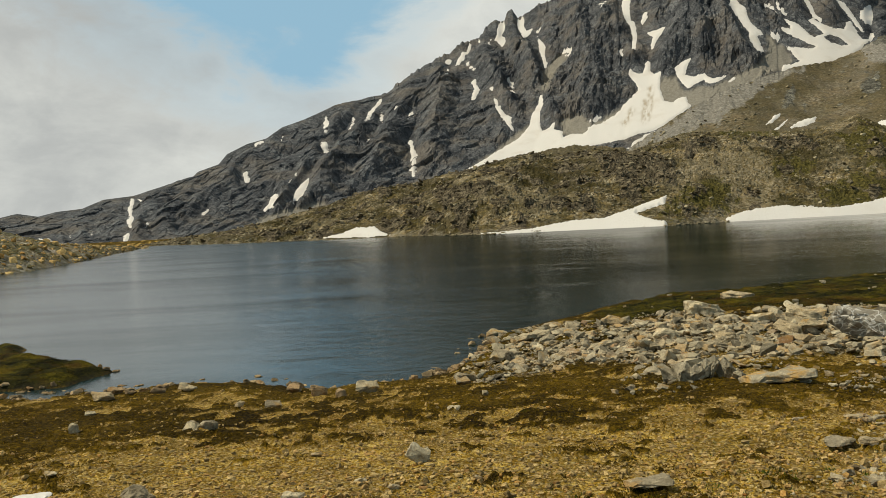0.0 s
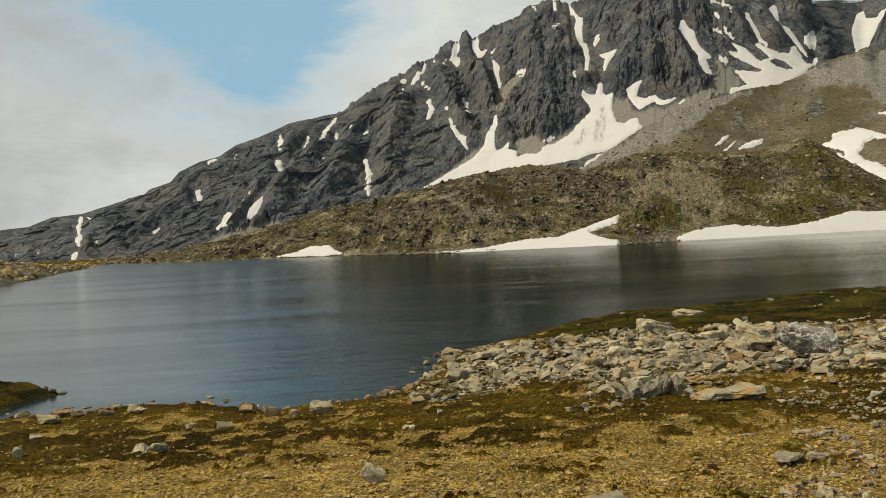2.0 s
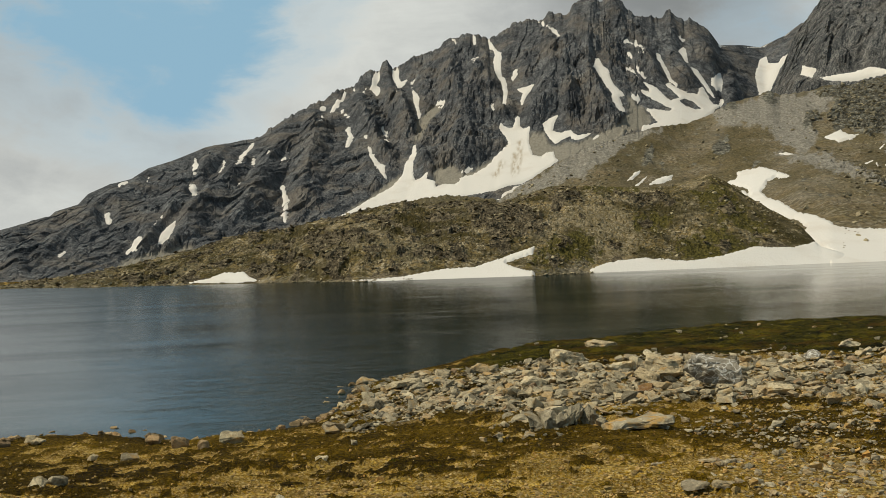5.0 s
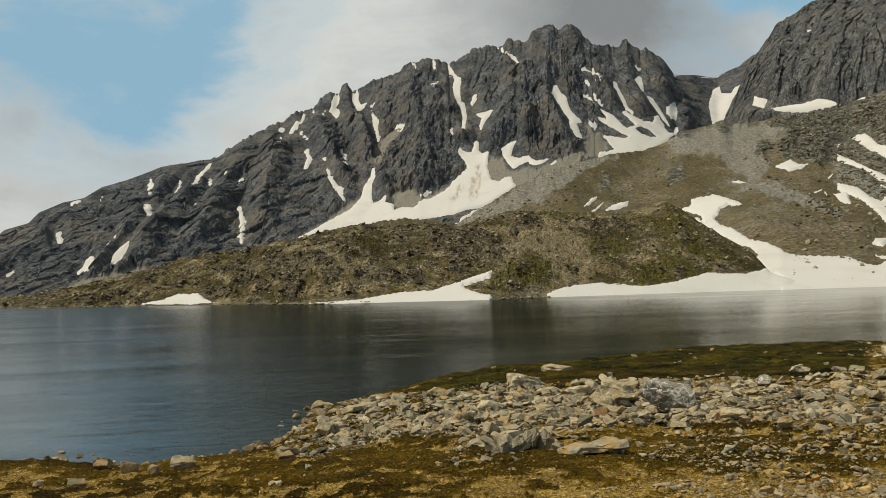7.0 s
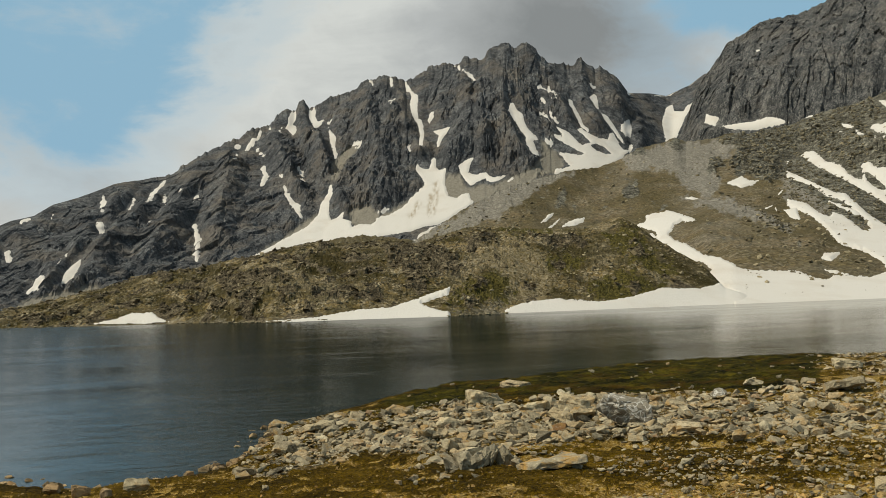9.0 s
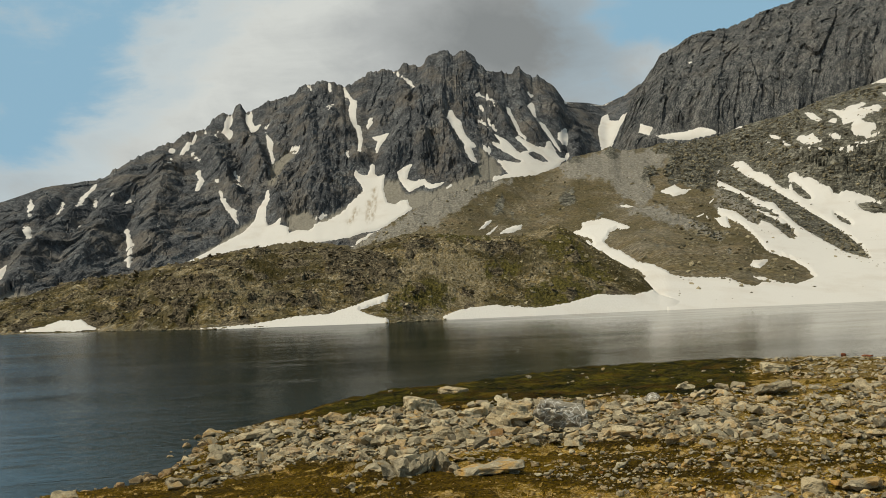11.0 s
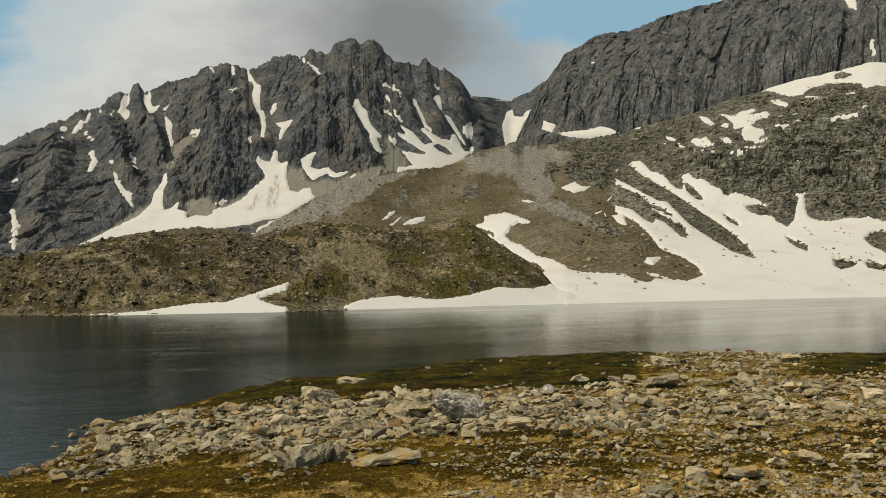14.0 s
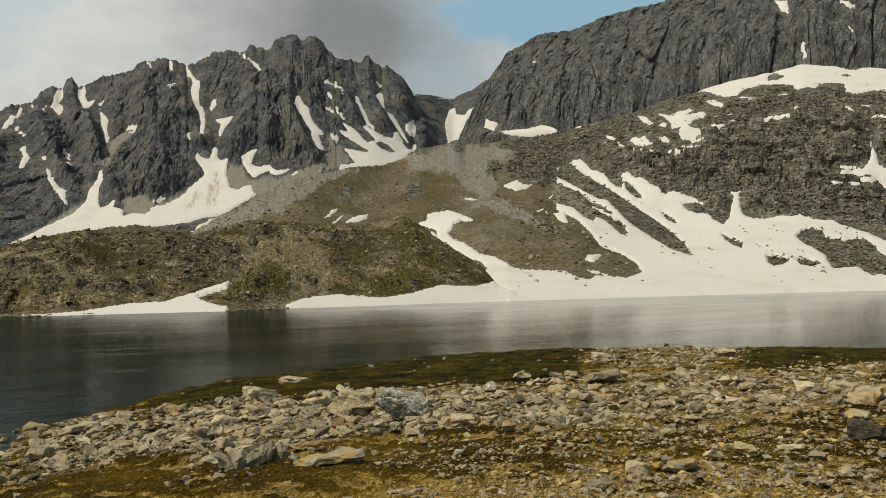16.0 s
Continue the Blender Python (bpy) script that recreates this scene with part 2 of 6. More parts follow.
    finish(t, b, c, 0.95, h, 0.06)
    return m


def make_stone(name, per_island, tone=(1, 1, 1), lichen=0.6, iron=True):
    """Broken granite: pale grey, some blocks warm with iron or darker."""
    m, t, b, p = material(name)
    if per_island:
        rnd, q = N(t, "ShaderNodeNewGeometry").outputs["Random Per Island"], p
    else:
        rnd, q = N(t, "ShaderNodeObjectInfo").outputs["Random"], N(t, "ShaderNodeTexCoord").outputs["Object"]
    base = ramp(t, rnd, [(0.0, (0.12, 0.112, 0.1) if per_island else (0.27, 0.25, 0.22)), (0.25, (0.3, 0.28, 0.24)), (0.55, (0.46, 0.42, 0.35)), (0.72, ((0.42, 0.3, 0.17) if per_island else (0.4, 0.335, 0.245)) if iron else (0.2, 0.185, 0.15)), (0.85, (0.6, 0.56, 0.48)), (0.95, (0.48, 0.44, 0.37)), (1.0, (0.26, 0.15, 0.08) if iron else (0.16, 0.14, 0.11))])
    n = tex(t, "noise", p, 5, 6, 0.7, 0.4)
    f = tex(t, "noise", p, 30, 5, 0.75)
    c = mix(t, ramp(t, n, [(0.36, 0.75), (0.52, 0.0)]), base, (0.13, 0.118, 0.095))
    c = mix(t, M(t, "MULTIPLY", ramp(t, tex(t, "noise", p, 11, 5, 0.7, 0.6), [(0.52, 0), (0.66, 1)]), 0.5), c, (0.62, 0.59, 0.53))
    c = mix(t, M(t, "MULTIPLY", ramp(t, tex(t, "noise", p, 3.1, 4, 0.6), [(0.55 - 0.08 * (lichen > 0.6), 0), (0.66 - 0.06 * (lichen > 0.6), 1)]), lichen), c, (0.42, 0.26, 0.08))
    c = mix(t, ramp(t, f, [(0.32, 0.5), (0.52, 0.0)]), c, (0.1, 0.09, 0.075))
    c = mix(t, 1.0, c, (tone[0], tone[1] * 0.97, tone[2] * 0.87), "MULTIPLY")
    finish(t, b, c, 0.88, M(t, "ADD", n, M(t, "MULTIPLY", f, 0.4)), 0.05)
    return m


def make_blades(name, dark, mid, light):
    m, t, b, p = material(name)
    rnd = N(t, "ShaderNodeNewGeometry").outputs["Random Per Island"]
    n = tex(t, "noise", p, 0.9, 3, 0.6)
    c = ramp(t, M(t, "ADD", M(t, "MULTIPLY", rnd, 0.5), M(t, "MULTIPLY", n, 0.5)), [(0.25, dark), (0.5, mid), (0.75, light)])
    finish(t, b, c, 0.8, None, 0)
    return m


MAT_GROUND = make_ground()
MAT_BOULDER, MAT_RUBBLE = make_stone("boulder_stone", False, (1.08, 0.99, 0.82)), make_stone("rubble_stone", True, (0.98, 0.92, 0.79), 0.45)
MAT_GRAVEL = make_stone("ochre_gravel", True, (1.2, 0.93, 0.5), 0.3)
MAT_LICHEN = make_stone("lichen_stone", False, (1.25, 1.18, 1.02), 0.85)

MAT_SHORE = make_stone("wet_shore_stone", True, (0.85, 0.68, 0.48), 0.4)
MAT_BROWN = make_stone("brown_stone", False, (0.78, 0.6, 0.42), 0.5)
MAT_SLATE = make_stone("layered_slate", False, (0.85, 0.81, 0.72), 0.1, False)
MAT_DARK = make_stone("dark_speckled_stone", False, (0.3, 0.29, 0.27), 0.1, False)
MAT_RUST = make_stone("rusty_stone", False, (0.55, 0.2, 0.12), 0.2)


def make_veined():
    """Dark slaty rock crossed by white quartz veins."""
    m, t, b, p = material("veined_stone")
    n = tex(t, "noise", p, 6, 5, 0.7)
    q = N(t, "ShaderNodeVectorMath", [(0, p), (1, N(t, "ShaderNodeTexNoise", [("Vector", p), ("Scale", 3.0)]).outputs["Color"])], operation="ADD").outputs[0]
    c = ramp(t, n, [(0.35, (0.17, 0.148, 0.112)), (0.6, (0.31, 0.275, 0.21))])
    c = mix(t, ramp(t, tex(t, "DISTANCE_TO_EDGE", q, 2.2), [(0.02, 0.8), (0.045, 0.0)]), c, (0.62, 0.59, 0.52))
    finish(t, b, c, 0.85, n, 0.05)
    return m


MAT_VEINED = make_veined()
MAT_FAR_ROCK = make_stone("hillside_stone", True, (0.74, 0.69, 0.56), 0.1, False)
MAT_OUTCROP = make_stone("outcrop_stone", True, (0.4, 0.355, 0.27), 0.25, False)
MAT_LEDGE = make_stone("ledge_stone", True, (0.5, 0.48, 0.42), 0.05, False)
MAT_TURF = make_blades("rusty_turf_blades", (0.017, 0.0095, 0.0004), (0.075, 0.043, 0.0017), (0.21, 0.125, 0.007))
MAT_HERB = make_blades("fresh_herb_leaves", (0.02, 0.03, 0.002), (0.06, 0.085, 0.008), (0.13, 0.16, 0.02))
MAT_GREEN = make_blades("green_turf_blades", (0.007, 0.006, 0.0005), (0.046, 0.035, 0.0025), (0.155, 0.1, 0.008))


def make_snow():
    m, t, b, p = material("old_summer_snow")
    n = tex(t, "noise", p, 0.05, 5, 0.6)
    d = tex(t, "noise", p, 0.9, 4, 0.7)
    c = mix(t, ramp(t, n, [(0.5, 0), (0.85, 0.8)]), (0.62, 0.585, 0.53), (0.5, 0.435, 0.36))
    c = mix(t, M(t, "MULTIPLY", ramp(t, d, [(0.6, 0), (0.78, 1)]), 0.35), c, (0.5, 0.45, 0.38))
    c = mix(t, M(t, "MULTIPLY", attribute(t, "dirt"), 0.75), c, (0.27, 0.2, 0.11))
    finish(t, b, c, 0.6, d, 0.25)
    return m


def make_water():
    m, t, b, p = material("lake_water")
    t.links.new(mix(t, attribute(t, "shallow"), (0.0004, 0.0075, 0.0078), (0.011, 0.027, 0.026)), b.inputs["Base Color"])
    b.inputs["IOR"].default_value = 1.33
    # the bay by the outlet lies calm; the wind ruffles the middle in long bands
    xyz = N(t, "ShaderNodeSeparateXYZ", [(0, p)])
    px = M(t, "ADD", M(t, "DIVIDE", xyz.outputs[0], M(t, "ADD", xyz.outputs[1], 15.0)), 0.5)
    # reflection brightness painted by bearing: full gloss in the bay, about half beyond
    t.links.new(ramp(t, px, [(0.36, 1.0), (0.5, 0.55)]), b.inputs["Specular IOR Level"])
    paws = tex(t, "noise", scaled(t, p, 1, 2.6, 1), 0.035, 5, 0.65)
    bands = ramp(t, tex(t, "noise", scaled(t, p, 0.02, 0.1, 1, (0, 0, 0.12)), 1.0, 7, 0.7), [(0.35, 0.0), (0.65, 1.0)])
    wind = M(t, "MULTIPLY", ramp(t, M(t, "ADD", px, M(t, "MULTIPLY", M(t, "SUBTRACT", paws, 0.5), 0.4)), [(0.12, 0.2), (0.34, 0.3), (0.45, 0.8), (0.52, 0.75), (0.62, 0.25), (1.0, 0.25)]), M(t, "ADD", 0.55, M(t, "MULTIPLY", bands, 0.45)))
    rip = tex(t, "noise", scaled(t, p, 1.0, 0.8, 1), 1.1, 7, 0.66, 0.2)
    swell = tex(t, "noise", scaled(t, p, 0.3, 0.1, 1, (0, 0, -0.45)), 1.0, 6, 0.65, 0.3)
    rip = M(t, "ADD", rip, M(t, "MULTIPLY", swell, 0.3))
    h = M(t, "MULTIPLY", rip, ramp(t, wind, [(0.0, 0.12), (0.3, 0.35), (0.55, 1.0), (1.0, 1.6)]))
    bp = N(t, "ShaderNodeBump", [("Strength", 0.5), ("Distance", 0.11), ("Height", h)])
    t.links.new(bp.outputs[0], b.inputs["Normal"])
    t.links.new(M(t, "ADD", ramp(t, wind, [(0.0, 0.03), (1.0, 0.1)]), ramp(t, px, [(0.36, 0.13), (0.48, 0.0)])), b.inputs["Roughness"])
    # painted reflection strength: dark water colour dims the gloss by bearing and in bands
    dimmer = N(t, "ShaderNodeBsdfDiffuse", [(0, (0.0003, 0.0062, 0.0064, 1))])
    both = N(t, "ShaderNodeMixShader", [(0, M(t, "MULTIPLY", M(t, "ADD", 0.8, M(t, "MULTIPLY", bands, 0.35)), ramp(t, px, [(0.12, 1.0), (0.36, 1.0), (0.46, 0.72), (0.55, 0.4), (0.75, 0.5), (0.95, 0.85)]), clamp=True)), (1, dimmer.outputs[0]), (2, b.outputs[0])])
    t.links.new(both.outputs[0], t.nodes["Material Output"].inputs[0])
    return m


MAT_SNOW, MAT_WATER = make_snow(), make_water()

# Rock spurs of the peak, crags, wall and grey scree, outlined in bearing and elevation.
SPURS = []
SPURS.append([(4.97, 12.89), (5.54, 10.96), (6.58, 8.51), (7.62, 5.53)])
SPURS.append([(2.74, 11.44), (3.54, 9.51), (4.34, 7.07), (5.02, 4.85)])
SPURS.append([(0.6, 10.59), (0.27, 7.83), (-0.5, 4.94)])
SPURS.append([(-3.23, 8.17), (-4.84, 6.15), (-6.86, 4.05), (-9.04, 1.54)])
SPURS.append([(-5.94, 7.55), (-7.72, 4.99), (-10.29, 1.57)])
SPURS.append([(-1.11, 9.73), (-2.56, 6.63), (-4.43, 3.32)])
SPURS.append([(10.5, 14.41), (10.92, 11.86), (9.81, 8.45), (8.99, 5.99)])
SPURS.append([(11.01, 14.43), (12.18, 11.69), (12.74, 9.47), (12.93, 7.73)])
SPURS.append([(15.08, 15.17), (15.99, 12.54), (15.65, 10.11), (14.6, 8.91)])
SPURS.append([(18.65, 16.2), (18.3, 13.64), (18.45, 10.97), (20.35, 8.67)])
SPURS.append([(19.91, 16.18), (21.54, 13.46), (22.44, 11.24), (23.33, 9)])
SPURS.append([(23.47, 15), (23.96, 12.34), (24.84, 10.12)])
SPURS.append([(24.79, 14.31), (25.65, 11.98), (26.73, 9.26)])
SPURS.append([(17.51, 15.95), (16.76, 12.99), (16.91, 10.06)])
SPURS.append([(8.99, 14.17), (9.41, 11.26), (10.55, 7.79), (9.75, 6.08)])
SPURS.append([(-11.09, 5.66), (-13.6, 3.27), (-16.54, 0.76)])
SPURS.append([(-13.52, 4.76), (-15.98, 2.41), (-17.71, 0.35)])
SPURS.append([(-15.94, 3.12), (-18.33, 1.33), (-19.53, -0.03)])
PEAK_SCREE = []
PEAK_SCREE.append([(6.73, 7.89), (7, 8.42), (6.93, 9.01), (7.5, 9.48), (7.95, 10.01), (8.63, 10.31), (8.35, 9.68), (8.01, 9.25), (7.5, 8.6), (7.16, 7.9)])
PEAK_SCREE.append([(8, 5.1), (8.07, 5.95), (8.61, 6.17), (9.19, 6.18), (9.77, 5.76), (9.87, 5.19), (9.19, 4.76), (8.5, 4.75)])
PEAK_SCREE.append([(14.46, 6.57), (14.22, 7.48), (14.37, 8.09), (15.19, 8.1), (15.55, 7.37), (15.97, 6.65), (15.43, 6.58), (15, 6.36)])
PEAK_SCREE.append([(15.9, 6.21), (15.65, 7.12), (16.45, 7.38), (17.18, 7.3), (18.28, 7.59), (20.13, 8.39), (20.69, 9.04), (20.64, 10.03), (21.07, 9.66), (21.62, 9.11), (22.17, 8.37), (21.6, 7.94), (20.86, 7.84), (18.64, 6.86), (17.17, 6.14), (16.44, 5.77)])
PEAK_SCREE.append([(9.7, 5.4), (10.57, 5.83), (11.8, 6.45), (12.86, 7.29), (13.07, 7), (11.97, 6.13), (10.92, 5.48)])
PEAK_SCREE.append([(3.07, 3.85), (4.68, 4.96), (5.99, 5.85), (6.16, 5.44), (4.68, 4.48), (2.13, 3.4)])
PEAK_SCREE.append([(-12.48, 0.07), (-11.54, 0.73), (-10.28, 1.04), (-8.99, 1.25), (-7.68, 1.51), (-7.36, 1.15), (-9, 0.67), (-10.6, 0.36)])
# Brown streaks of rubble down the large snowfield.
SNOW_DIRT = []
SNOW_DIRT.append([(13.68, 7.47), (13.6, 6.39), (13.38, 5.56)])
SNOW_DIRT.append([(13.28, 6.64), (13.2, 5.41)])
SNOW_DIRT.append([(12.5, 6.2), (11.97, 5.41)])
CRAGS = []
CRAGS.append([(35.07, 10.11), (37.53, 10.75), (40.54, 11.17), (42.89, 11.01), (45.77, 11.23), (48.57, 11.55), (55.4, 10.83), (57.25, 10.6), (56.93, 2.43), (55.08, 2.8), (52.01, 3.64), (49.93, 4.18), (47.75, 3.94), (46.94, 4.47), (46.7, 5.51), (46.36, 3.77), (45.25, 4.26), (44.43, 5.18), (42.44, 6.02), (41.29, 6.67), (39.83, 7.34), (38.63, 7.24), (36.85, 8.07), (35.32, 7.98), (33.82, 9.1)])
CRAGS.append([(34.72, 8.46), (36.84, 7.92), (38, 6.21), (39.73, 4.03), (40.89, 3.08), (43.6, 1.65), (39.72, 3.42), (37.97, 5), (37.38, 5.33), (35.89, 6.29)])
CRAGS.append([(25.75, 6.17), (26.14, 6.76), (26.74, 6.85), (26.59, 6.13), (25.98, 5.92)])
CRAGS.append([(26.47, 8.8), (26.98, 9.37), (27.58, 9.44), (27.19, 8.75), (26.58, 8.43)])
CRAGS.append([(21.6, 6.02), (22, 6.74), (22.23, 6.36), (21.96, 5.63)])
CRAGS.append([(31.01, 7.76), (31.48, 8.07), (31.81, 7.81), (31.55, 7), (31.1, 7.16)])
CRAGS.append([(28.87, 9.23), (29.24, 9.61), (29.58, 9.34), (29.43, 8.71), (29.08, 8.62)])
CRAGS.append([(31.88, 9.1), (33.28, 9.92), (35.6, 10.15), (35.49, 8.09), (34.09, 8.21), (32.98, 8.54)])
CRAGS.append([(25.72, 6.3), (26.01, 6.75), (26.66, 6.99), (26.72, 6.34), (26.34, 5.8), (25.8, 5.98)])
CRAGS.append([(28.97, 8.86), (29.08, 9.39), (29.43, 9.46), (29.58, 8.81), (29.31, 8.65)])
CRAGS.append([(21.34, 5.67), (21.73, 5.93), (22, 5.73), (21.61, 5.37)])
CRAGS.append([(31.01, 7.35), (31.21, 7.96), (31.9, 8.18), (32.05, 7.63), (31.51, 7.04)])
CRAGS.append([(32.94, 8.45), (33.8, 9.09), (36.27, 9.2), (38.9, 9.1), (38.85, 7.91), (36.7, 8.12), (36.83, 7.41), (36.17, 6.95), (34.52, 6.37), (33.88, 6.86), (32.71, 6.95), (32.39, 7.6)])
WALL = []
WALL.append([(40.48, 9.1), (44.58, 9.73), (48.5, 9.71), (55.34, 9.35), (57.2, 9.15), (56.93, 2.43), (55.09, 3.07), (52.01, 3.64), (49.65, 4.05), (47.48, 4.01), (46.98, 5.49), (46.36, 3.77), (44.43, 5.18), (42.44, 6.02), (40.42, 7.31)])
GREY_SCREE = []
GREY_SCREE.append([(36.24, 8.04), (36.67, 7.77), (37.48, 7.08), (38.9, 6.19), (39.95, 5.46), (40.82, 4.77), (42.02, 3.9), (42.87, 3.18), (43.61, 2.44), (44, 1.68), (43.35, 1.95), (42.84, 2.11), (42.16, 2.56), (41.47, 3.02), (40.78, 3.51), (40.16, 4), (39.47, 4.75), (38.88, 5.39), (38.34, 5.52), (37.81, 5.79), (37.38, 6.07), (35.48, 7.16)])
GREY_SCREE.append([(35.47, 6.72), (37.2, 5.93), (37.8, 5.32), (38.4, 5.15), (39.04, 4.66), (39.45, 4.17), (39.9, 3.65), (40.06, 3.21), (39.71, 3.18), (39.19, 3.67), (38.66, 4.13), (38.13, 4.36), (37.94, 4.08), (37.41, 4.35), (36.7, 5), (35.44, 5.4)])
GREY_SCREE.append([(50.19, 2.62), (50.45, 2.88), (50.84, 3.11), (51.62, 2.97), (51.82, 2.48), (52.53, 2.39), (52.68, 2.25), (53.35, 2.39), (53.9, 2.36), (54.33, 2.04), (54.61, 1.6), (54.99, 1.26), (55.62, 1.07), (55.58, -0.08), (54.71, 0.27), (54.26, 0.19), (53.82, 0.46), (53.53, 0.74), (52.93, 0.72), (52.16, 0.68), (51.86, 1.13), (51.78, 1.47), (51.27, 1.83), (50.65, 2.19)])
GREY_SCREE.append([(48.47, 1.47), (48.86, 1.53), (49.34, 1.34), (49.76, 1.26), (49.33, 1), (48.84, 0.91), (48.52, 1.12)])
GREY_SCREE.append([(50.14, 1.25), (50.62, 1.3), (51.08, 1.12), (51.39, 0.94), (50.91, 0.81), (50.38, 0.97)])
GREY_SCREE.append([(45.87, 2.96), (46.6, 2.59), (46.99, 2.4), (47.05, 2.04), (46.59, 2.23), (46.06, 2.61)])
GREY_SCREE.append([(42.22, 4.53), (42.56, 4.34), (43.24, 3.78), (43.1, 3.71), (42.55, 4.05)])
GREY_SCREE.append([(11.93, 3.78), (15.23, 5.41), (16.26, 6.12), (18.31, 7.41), (21.32, 8.01), (22.78, 7.68), (20.27, 6.7), (17.72, 5.07), (15.45, 4.41), (12.93, 3.75)])
GREY_SCREE.append([(28.63, 9.13), (29.58, 9.29), (31.88, 9.1), (32.06, 8.15), (30.87, 7.29), (29.46, 6.91), (28.82, 8.16)])
GREY_SCREE.append([(25.72, 8.62), (26.82, 8.96), (28.8, 9.11), (30.21, 9.12), (31.6, 9.14), (32.78, 8.82), (32.41, 7.96), (31.44, 7.32), (31.83, 6.39), (31.11, 5.53), (30.09, 6.14), (29.42, 6.91), (28.38, 7.53), (27.32, 7.78), (26.23, 7.66)])
GREY_SCREE.append([(29.38, 5.81), (31.11, 5.53), (32.47, 5.44), (34.43, 4.25), (36.18, 3.44), (35.69, 3.11), (34.08, 3.73), (32.1, 4.56), (30.41, 5.21)])
HILL_CRAGS = []
HILL_CRAGS.append([(25.83, 2.51), (26.68, 2.83), (27.13, 2.21), (26.4, 1.94)])
HILL_CRAGS.append([(-0.79, 1.56), (2.53, 1.96), (2.99, 1.21), (0.13, 0.69)])
HILL_CRAGS.append([(9.68, 3.6), (12.18, 3.77), (12.9, 3), (10.64, 2.32)])
HILL_CRAGS.append([(10.29, 3.64), (12.46, 3.74), (14.64, 3.07), (15.34, 1.83), (13.86, 1.25), (11.69, 1.49), (10.26, 2.25)])
HILL_CRAGS.append([(15.38, 3.6), (17.23, 3.77), (17.58, 3.17), (15.55, 3.01)])
HILL_CRAGS.append([(20.18, 3.4), (22.41, 3.47), (23.14, 3.01), (21.28, 2.77)])
HEATH = []
HEATH.append([(14, -0.7), (14.38, 0.13), (15.31, 0.84), (16.8, 1.53), (18.09, 1.24), (18.54, 0.37), (17.66, -0.71), (16.01, -0.47)])
HEATH.append([(23.06, 0.61), (24.92, 1.17), (26.39, 1.05), (28.17, -0.1), (28.51, -0.66), (24.85, -1.03), (23.4, -0.14)])
HEATH.append([(24.27, 3.52), (26.13, 4.2), (27.37, 2.86), (28.95, 1.15), (28.56, 0.43), (26.4, 1.42), (24.97, 2.58)])
HEATH.append([(17.63, 4.65), (20.96, 4.63), (21.32, 3.99), (19.08, 3.69), (17.61, 3.99)])
HEATH.append([(20.51, 1.98), (22.38, 2.48), (23.1, 1.71), (21.97, 1.19)])
HILL_GRAVEL = []
HILL_GRAVEL.append([(14.66, 1.04), (15.36, 2.68), (17.58, 3.17), (20.16, 2.54), (21.22, 0.85), (20.44, -0.42), (18.42, -0.18), (17.71, 1.14), (16.81, 1.79)])
# Bearing and elevation of the ridge lines, in degrees from the lookout.
PEAK_RIDGE = [(-26.81, 1.39), (-25.91, 1.58), (-24.8, 1.36), (-23.74, 1.61), (-22.36, 1.72), (-21.14, 2.22), (-19.37, 2.39), (-17.55, 2.91), (-15.93, 3.24), (-15.46, 3.71), (-14.16, 4.13), (-13.6, 4.75), (-12.3, 5.38), (-11.08, 5.66), (-10.08, 6.34), (-8.61, 6.8), (-6.61, 7.62), (-3.62, 8.15), (-2.99, 8.32), (-2.63, 8.78), (-2.06, 9), (-1.55, 9.39), (-0.96, 9.69), (-0.36, 9.99), (0.25, 10.29), (0.62, 10.44), (1.02, 10.5), (1.42, 10.89), (1.73, 11.14), (2.05, 11.23), (2.36, 11.15), (2.52, 11.32), (2.75, 11.3), (3.06, 11.52), (3.32, 11.91), (3.61, 12.19), (3.87, 12.34), (4.1, 12.46), (4.36, 12.27), (4.58, 12.25)]
PEAK_RIDGE += [(4.68, 12.39), (4.85, 12.77), (5.01, 12.92), (5.18, 12.93), (5.34, 12.74), (5.54, 12.44), (5.77, 12.49), (6.27, 12.79), (6.6, 12.98), (6.84, 13.2), (7.35, 13.29), (7.52, 13.3), (8.03, 13.46), (8.64, 13.67), (8.88, 13.95), (9.23, 14.21), (9.47, 14.29), (9.75, 14.23), (10.17, 14.39), (10.66, 14.48), (10.87, 14.35), (11.15, 14.43), (11.43, 14.27), (11.68, 14.18), (11.92, 14.05), (12.14, 14.2), (12.49, 14.28), (12.67, 14.5), (12.92, 14.61), (13.28, 14.76), (13.46, 15.01), (13.82, 15.02), (14.18, 15.1), (14.54, 15.18), (14.98, 15.09), (15.19, 14.99), (15.45, 15.03), (15.71, 15.39), (15.93, 15.57), (16.11, 15.43)]
PEAK_RIDGE += [(16.36, 15.4), (16.55, 15.44), (16.73, 15.27), (17.02, 15.28), (17.21, 15.46), (17.39, 15.81), (17.65, 15.99), (18.02, 16.06), (18.32, 16.21), (18.65, 16.25), (18.87, 16.14), (19.06, 15.94), (19.24, 15.87), (19.39, 16.01), (19.69, 16.15), (20.13, 16.12), (20.43, 15.91), (20.61, 15.64), (20.79, 15.28), (21.09, 15.11), (21.27, 14.86), (21.53, 14.86), (21.9, 14.68), (22.2, 14.72), (22.35, 14.82), (22.57, 14.61), (22.9, 14.57), (23.13, 14.68), (23.29, 14.99), (23.47, 15.06), (23.62, 14.78), (23.84, 14.56), (24.14, 14.42), (24.32, 14.24), (24.64, 14.38), (25.73, 13.63), (26.4, 12.62), (27.85, 12.47), (28.76, 12.25), (30.22, 12.78)]
PEAK_RIDGE += [(31.18, 13.37)]
